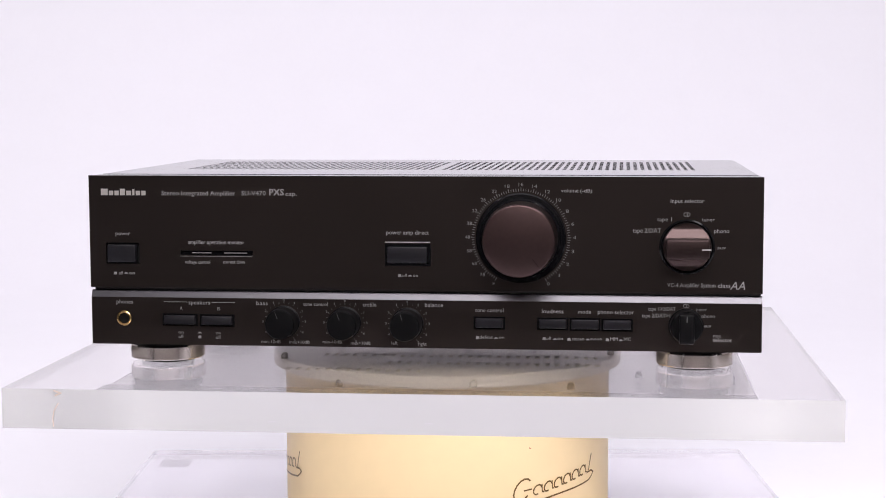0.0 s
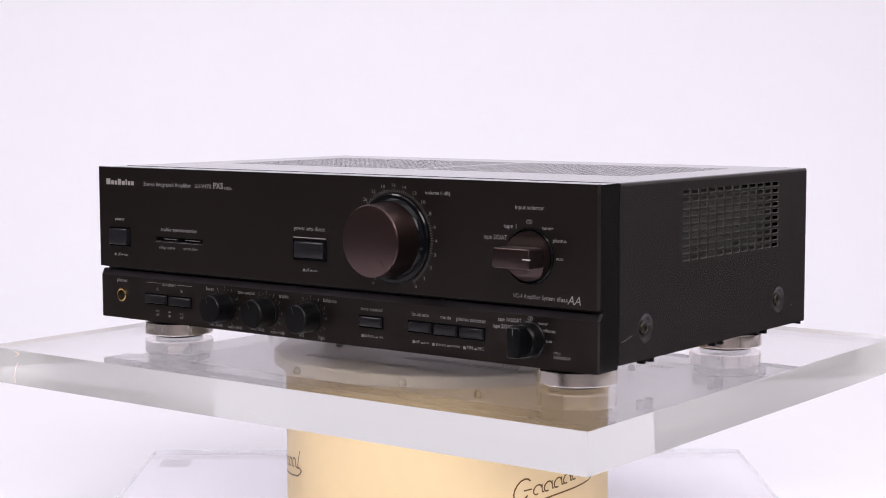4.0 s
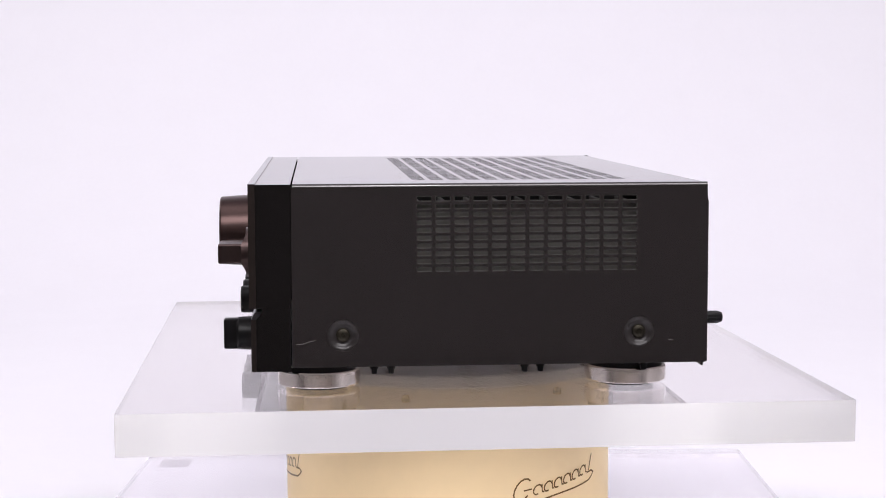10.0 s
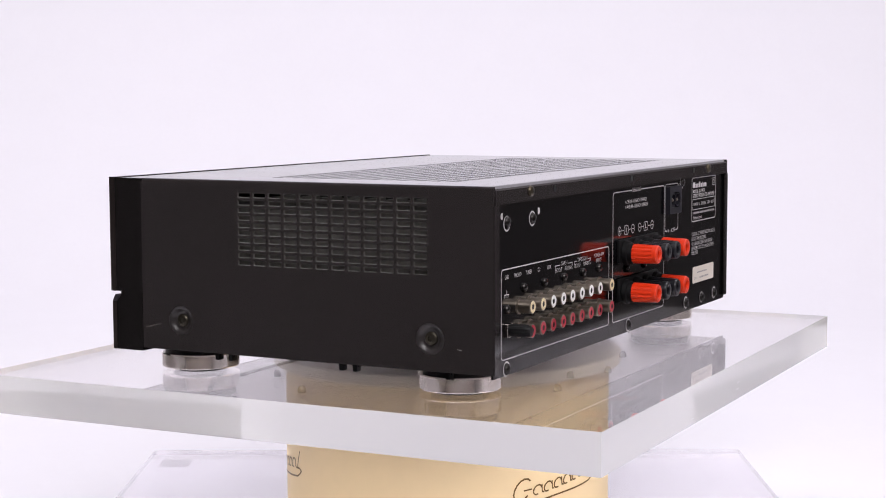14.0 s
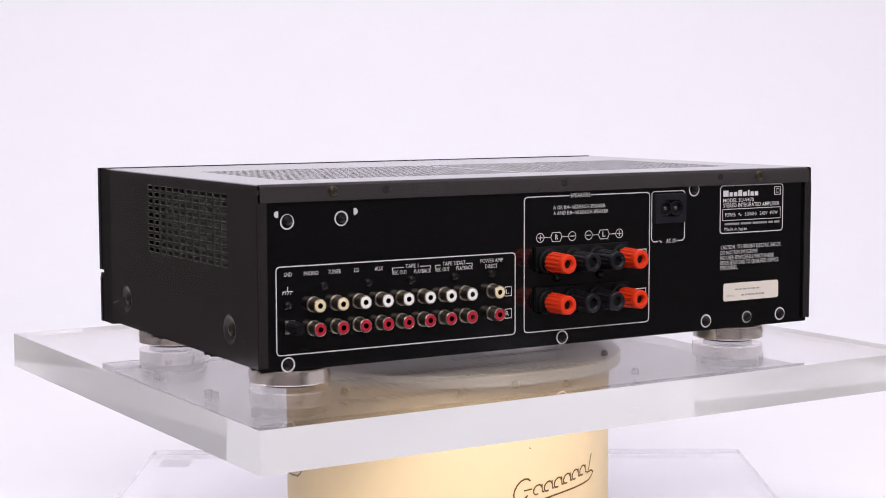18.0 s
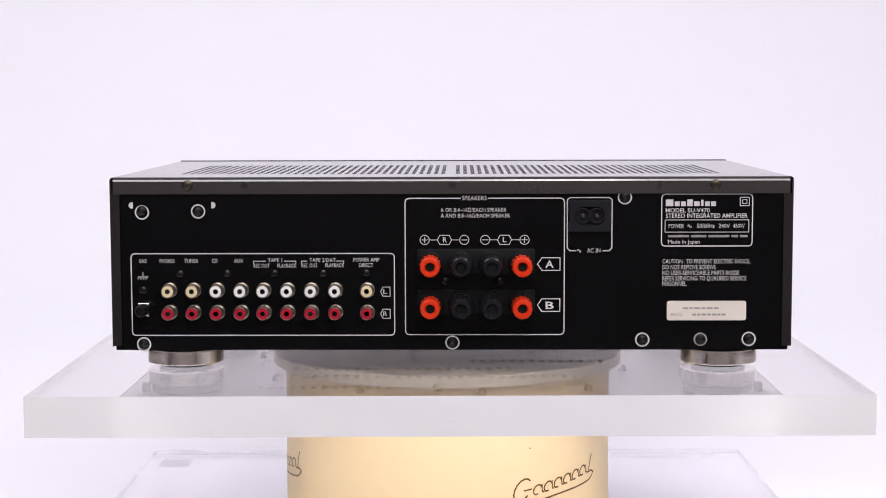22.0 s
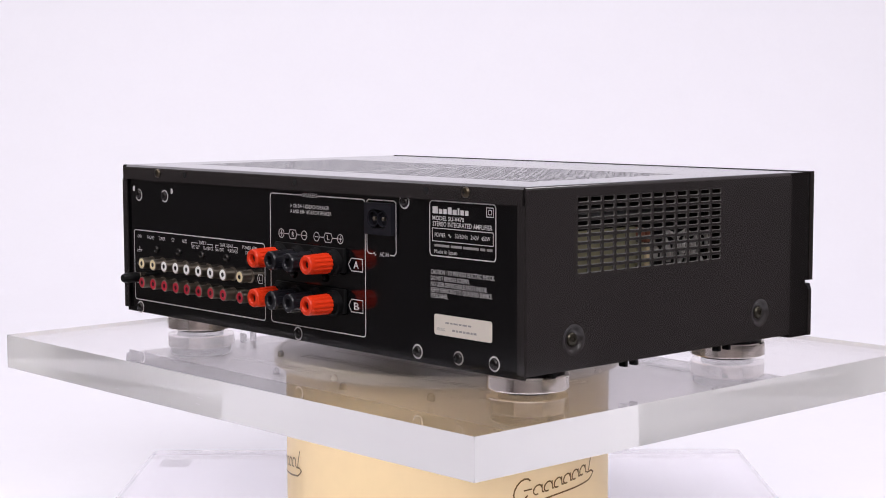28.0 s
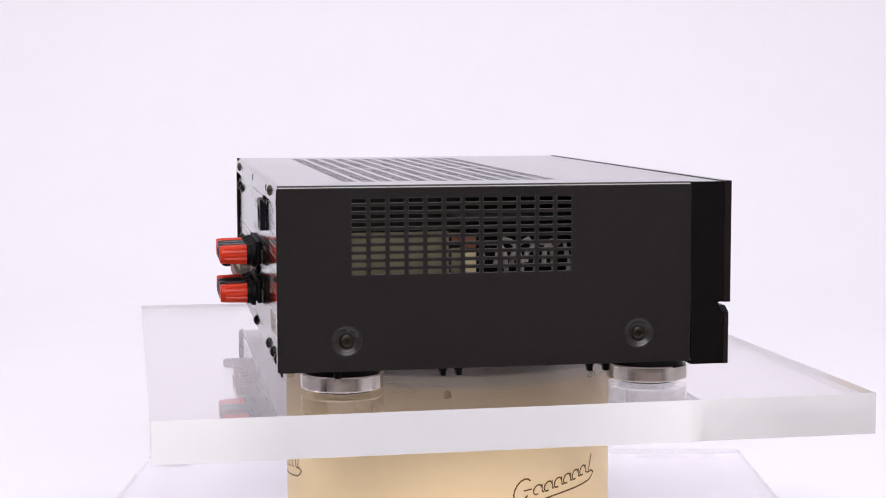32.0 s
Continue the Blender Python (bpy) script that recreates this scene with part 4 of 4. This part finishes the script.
    # serial sticker with plain bars
    st = part("sticker", prism(round_rect(-186.5, 32.9, -136.4, 45.3, 1.6), lambda u, w, d: (u, YR - 1.2 + d, w), 0.02, 0.18), STICKER, amp, "cream paper sticker with grey print")
    f2 = Face(st, lambda u, w, d: (u, YR - 1.02 + d, w), True, INK_GREY)
    bars(f2, -146.5, 40.2, -169.0, 41.2, (0.8, 0.5, 0.9, 0.6, 0.9, 0.7))
    bars(f2, -152.5, 36.0, -173.5, 37.2, (0.7, 0.5, 0.8, 0.6, 0.8, 0.5, 0.7))
    return face, f2


RP, STK = rear()


def print_rear():
    letters(RP, 'GND', 194.9, 71.0, 5.1, 2.55)
    letters(RP, 'PHONO', 179.7, 71.0, 9.5, 2.56)
    letters(RP, 'TUNER', 164.3, 71.1, 8.7, 2.54)
    letters(RP, 'CD', 149.5, 71.2, 3.6, 2.52)
    letters(RP, 'AUX', 134.3, 71.2, 5.8, 2.54)
    letters(RP, 'TAPE 1', 111.3, 71.5, 9.0, 2.52)
    letters(RP, 'REC OUT', 119.8, 68.0, 10.1, 2.53)
    letters(RP, 'PLAYBACK', 103.8, 68.0, 11.9, 2.52)
    letters(RP, 'TAPE 2/DAT', 81.2, 71.5, 16.6, 2.53)
    letters(RP, 'REC OUT', 89.5, 68.1, 10.0, 2.50)
    letters(RP, 'PLAYBACK', 73.5, 68.2, 11.9, 2.52)
    letters(RP, 'POWER AMP', 53.5, 71.7, 16.6, 2.53)
    letters(RP, 'DIRECT', 53.7, 68.2, 9.0, 2.52)
    letters(RP, 'SPEAKERS', -14.8, 110.6, 15.6, 2.84)
    letters(RP, 'A OR B:4~16Ω/EACH SPEAKER', -14.2, 103.1, 41.5, 2.48)
    letters(RP, 'A AND B:8~16Ω/EACH SPEAKER', -15.4, 99.5, 43.7, 2.49)
    letters(RP, 'R', 3.8, 84.2, 2.5, 3.21, bold=0.03)
    letters(RP, 'L', -33.9, 84.3, 2.5, 3.21, bold=0.03)
    letters(RP, 'A', -62.2, 68.7, 5.3, 4.59, bold=0.03)
    letters(RP, 'B', -62.4, 42.5, 5.3, 4.59, bold=0.03)
    letters(RP, 'L', 41.6, 51.4, 2.5, 2.86)
    letters(RP, 'R', 41.7, 37.3, 2.6, 2.97)
    letters(RP, 'AC IN', -90.0, 77.3, 8.5, 2.83)
    letters(RP, 'MODEL SU-V470', -148.9, 102.6, 27.7, 2.63, bold=0.02)
    letters(RP, 'STEREO INTEGRATED AMPLIFIER', -160.9, 99.2, 51.4, 2.80, bold=0.02)
    letters(RP, 'POWER', -141.8, 92.7, 9.5, 2.64)
    letters(RP, '50/60Hz', -160.4, 92.8, 11.1, 2.60)
    letters(RP, '240V', -172.0, 92.8, 7.0, 2.62)
    letters(RP, '450W', -181.2, 92.8, 7.3, 2.61)
    letters(RP, 'Made in Japan', -146.7, 82.8, 20.0, 2.46)
    letters(RP, 'CAUTION : TO PREVENT ELECTRIC SHOCK,', -161.1, 70.4, 55.3, 2.80)
    letters(RP, 'DO NOT REMOVE SCREWS.', -150.4, 66.7, 34.0, 2.80)
    letters(RP, 'NO USER-SERVICEABLE PARTS INSIDE.', -157.9, 63.1, 49.1, 2.81)
    letters(RP, 'REFER SERVICING TO QUALIFIED SERVICE', -159.9, 59.6, 52.9, 2.80)
    letters(RP, 'PERSONNEL.', -141.2, 56.2, 15.5, 2.82)
    letters(STK, 'SER.NO.', -142.8, 36.5, 7.7, 1.75, mat=INK_GREY)


def print_front():
    letters(FU, 'Stereo Integrated Amplifier', -142.7, 112.9, 48.3, 2.97)
    letters(FU, 'SU-V470', -106.5, 113.0, 15.8, 2.94)
    letters(FU, 'PXS', -91.5, 113.7, 9.5, 4.02, bold=0.04)
    letters(FU, 'cap.', -82.1, 112.8, 7.3, 2.74)
    letters(FU, 'power', -192.9, 86.7, 9.8, 2.45)
    letters(FU, 'off', -194.6, 61.0, 3.0, 2.25)
    letters(FU, 'on', -187.4, 61.1, 3.8, 2.09)
    letters(FU, 'amplifier operation monitor', -131.4, 81.4, 36.9, 2.61)
    letters(FU, 'voltage control', -143.8, 68.5, 16.5, 2.25)
    letters(FU, 'current drive', -119.9, 68.8, 14.2, 2.24)
    letters(FU, 'power amp direct', -7.3, 88.5, 27.1, 2.71)
    letters(FU, 'off', -9.3, 61.1, 3.2, 2.13)
    letters(FU, 'on', -2.4, 61.2, 3.2, 1.96)
    letters(FU, 'volume', 95.2, 115.5, 10.9, 2.46)
    letters(FU, '(-dB)', 105.4, 115.4, 7.4, 2.29)
    letters(FU, 'input selector', 168.2, 109.3, 20.8, 2.60)
    letters(FU, 'CD', 167.9, 100.8, 4.2, 2.62)
    letters(FU, 'tape 1', 154.1, 97.8, 9.1, 2.62)
    letters(FU, 'tuner', 181.0, 97.7, 8.0, 2.26)
    letters(FU, 'tape 2/DAT', 143.2, 90.7, 17.5, 2.80)
    letters(FU, 'phono', 189.4, 90.7, 9.4, 2.61)
    letters(FU, 'aux', 189.5, 80.3, 5.2, 2.08)
    letters(FU, 'VC-4 Amplifier System', 171.1, 56.6, 29.7, 2.62)
    letters(FU, 'class', 191.4, 56.5, 7.6, 2.76)
    letters(FU, 'AA', 200.2, 56.5, 9.3, 5.17, slant=0.25)
    letters(FL, 'phones', -192.9, 42.2, 11.0, 2.66)
    letters(FL, 'speakers', -143.4, 42.1, 14.3, 2.63)
    letters(FL, 'A', -155.4, 38.2, 1.9, 2.28)
    letters(FL, 'B', -130.6, 38.2, 1.8, 2.16)
    letters(FL, 'on', -155.8, 22.7, 3.4, 1.89)
    letters(FL, 'off', -155.8, 19.8, 3.4, 2.27)
    letters(FL, 'on', -131.1, 22.5, 3.3, 1.83)
    letters(FL, 'off', -131.1, 19.6, 3.4, 2.27)
    letters(FL, 'bass', -102.1, 42.2, 7.4, 2.59)
    letters(FL, 'tone control', -67.2, 41.9, 15.8, 2.39)
    letters(FL, 'treble', -32.1, 42.0, 8.7, 2.54)
    letters(FL, 'balance', 9.3, 42.2, 11.6, 2.72)
    letters(FL, 'min-10dB', -96.5, 17.3, 12.6, 2.04)
    letters(FL, 'max+10dB', -77.9, 17.2, 13.3, 2.03)
    letters(FL, 'min-10dB', -56.5, 17.6, 12.5, 2.02)
    letters(FL, 'max+10dB', -38.0, 17.1, 12.8, 2.01)
    letters(FL, 'left', -16.1, 17.4, 4.0, 2.18)
    letters(FL, 'right', 1.8, 17.1, 5.5, 2.38)
    letters(FL, 'tone control', 44.6, 39.3, 18.0, 2.52)
    letters(FL, 'defeat', 42.6, 22.1, 8.3, 2.17)
    letters(FL, 'on', 52.4, 22.1, 3.3, 1.83)
    letters(FL, 'loudness', 84.7, 39.1, 13.6, 2.51)
    letters(FL, 'off', 82.4, 21.8, 3.2, 2.13)
    letters(FL, 'on', 89.4, 21.9, 3.6, 1.80)
    letters(FL, 'mode', 104.8, 39.0, 8.1, 2.47)
    letters(FL, 'stereo', 100.8, 21.8, 7.8, 2.13)
    letters(FL, 'mono', 112.0, 21.9, 7.5, 1.79)
    letters(FL, 'phono selector', 124.4, 39.0, 22.6, 2.65)
    letters(FL, 'MM', 123.3, 21.9, 4.6, 2.12)
    letters(FL, 'MC', 131.8, 21.9, 4.6, 2.12)
    letters(FL, 'tape 1>2/DAT', 153.1, 41.4, 17.1, 2.44)
    letters(FL, 'CD', 168.1, 43.4, 3.8, 2.25)
    letters(FL, 'tuner', 177.4, 41.3, 6.9, 2.07)
    letters(FL, 'tape 2/DAT>1', 149.4, 37.1, 17.6, 2.46)
    letters(FL, 'phono', 181.9, 37.2, 8.3, 2.42)
    letters(FL, 'aux', 181.5, 31.1, 4.6, 1.95)
    letters(FL, 'rec', 187.4, 24.8, 4.9, 1.93)
    letters(FL, 'selector', 190.9, 22.2, 11.9, 2.45)


print_rear()
print_front()


# ---------------- inside, seen through the slots ----------------
def inside():
    sink = part("heat_sink", box(199, 202, -52, 106, 30, 113, 0.3), SINK, amp, "finned grey aluminium heat sink")
    for i in range(9):
        y = -36 + i * 15.9
        part("fin", box(150, 200.1, y, y + 2.0, 31, 112), SINK, sink)
    # black plate made up to stop bright glimpses through the vents
    part("view_blocker", box(146, 148, -105, 128, 25, 121), RECESS, amp, "added black plate that blocks the view through the vents")
    # board made up to keep light from the bottom slots out of the case
    part("light_blocking_board", box(-205, 205, -100, 125, 23, 24.6), BOARD, amp, "added tan board that keeps light from the bottom slots out")
    part("side_board", box(-208, -206, 35, 98, 30, 96, 0.2), BOARD, amp, "tan circuit board")
    part("transformer", box(-185, -110, -60, 20, 20, 100, 2), PLASTIC, amp, "black power transformer")
    for y, z, h, mat in ((30, 79, 7, BOARD), (22, 77, 8, IVORY_INS), (22, 90, 4, BROWN), (30, 92, 3, BROWN)):
        part("component", box(-208, -202, y - 3.4, y + 3.4, z - h, z + h, 0.6), mat, amp, "small boxed component")
    rnd = random.Random(4)
    for k in range(5):
        y0 = 8 - k * 9.5
        pts = [Vector((-205 + rnd.uniform(-2, 2), y0 + 8 * math.cos(a) + rnd.uniform(-1, 1), 76 + 14 * math.sin(a) + rnd.uniform(-2, 2))) for a in np.linspace(0, math.pi * 1.1, 9)]
        part("cable", tube(pts, 1.5), WIRE, amp, "white cable loop", smooth=True)


def tube(pts, r, n=8):
    bm = bmesh.new()
    rings = []
    for i, p in enumerate(pts):
        d = (pts[min(i + 1, len(pts) - 1)] - pts[max(i - 1, 0)]).normalized()
        a = d.orthogonal().normalized()
        b = d.cross(a)
        rings.append([bm.verts.new(p + r * (a * math.cos(2 * math.pi * k / n) + b * math.sin(2 * math.pi * k / n))) for k in range(n)])
    for p, q in zip(rings, rings[1:]):
        for k in range(n):
            best = min(range(n), key=lambda s: (p[0].co - q[s].co).length)
            bm.faces.new((p[k], p[(k + 1) % n], q[(k + 1 + best) % n], q[(k + best) % n]))
    bm.faces.new(rings[0]), bm.faces.new(rings[-1])
    return bm


inside()
stand()
turning_plate()


# ---------------- the turn ----------------
def motions():
    """Plate and amplifier turn together at an even pace about the drum's axis."""
    seat = Matrix.Translation((-0.0036, 0.0024, 0.0011)) @ pose(0, 0, 0, 0, 0, -0.25)
    turn, ride = [], []
    for i in range(65):
        t = 0.5 * i
        m = pose(0, 0, 0, 0, 0, -(5.89 + 7.9249 * t))
        turn.append((t, m))
        ride.append((t, m @ seat))
    walk(plate, turn)
    walk(amp, ride)


motions()
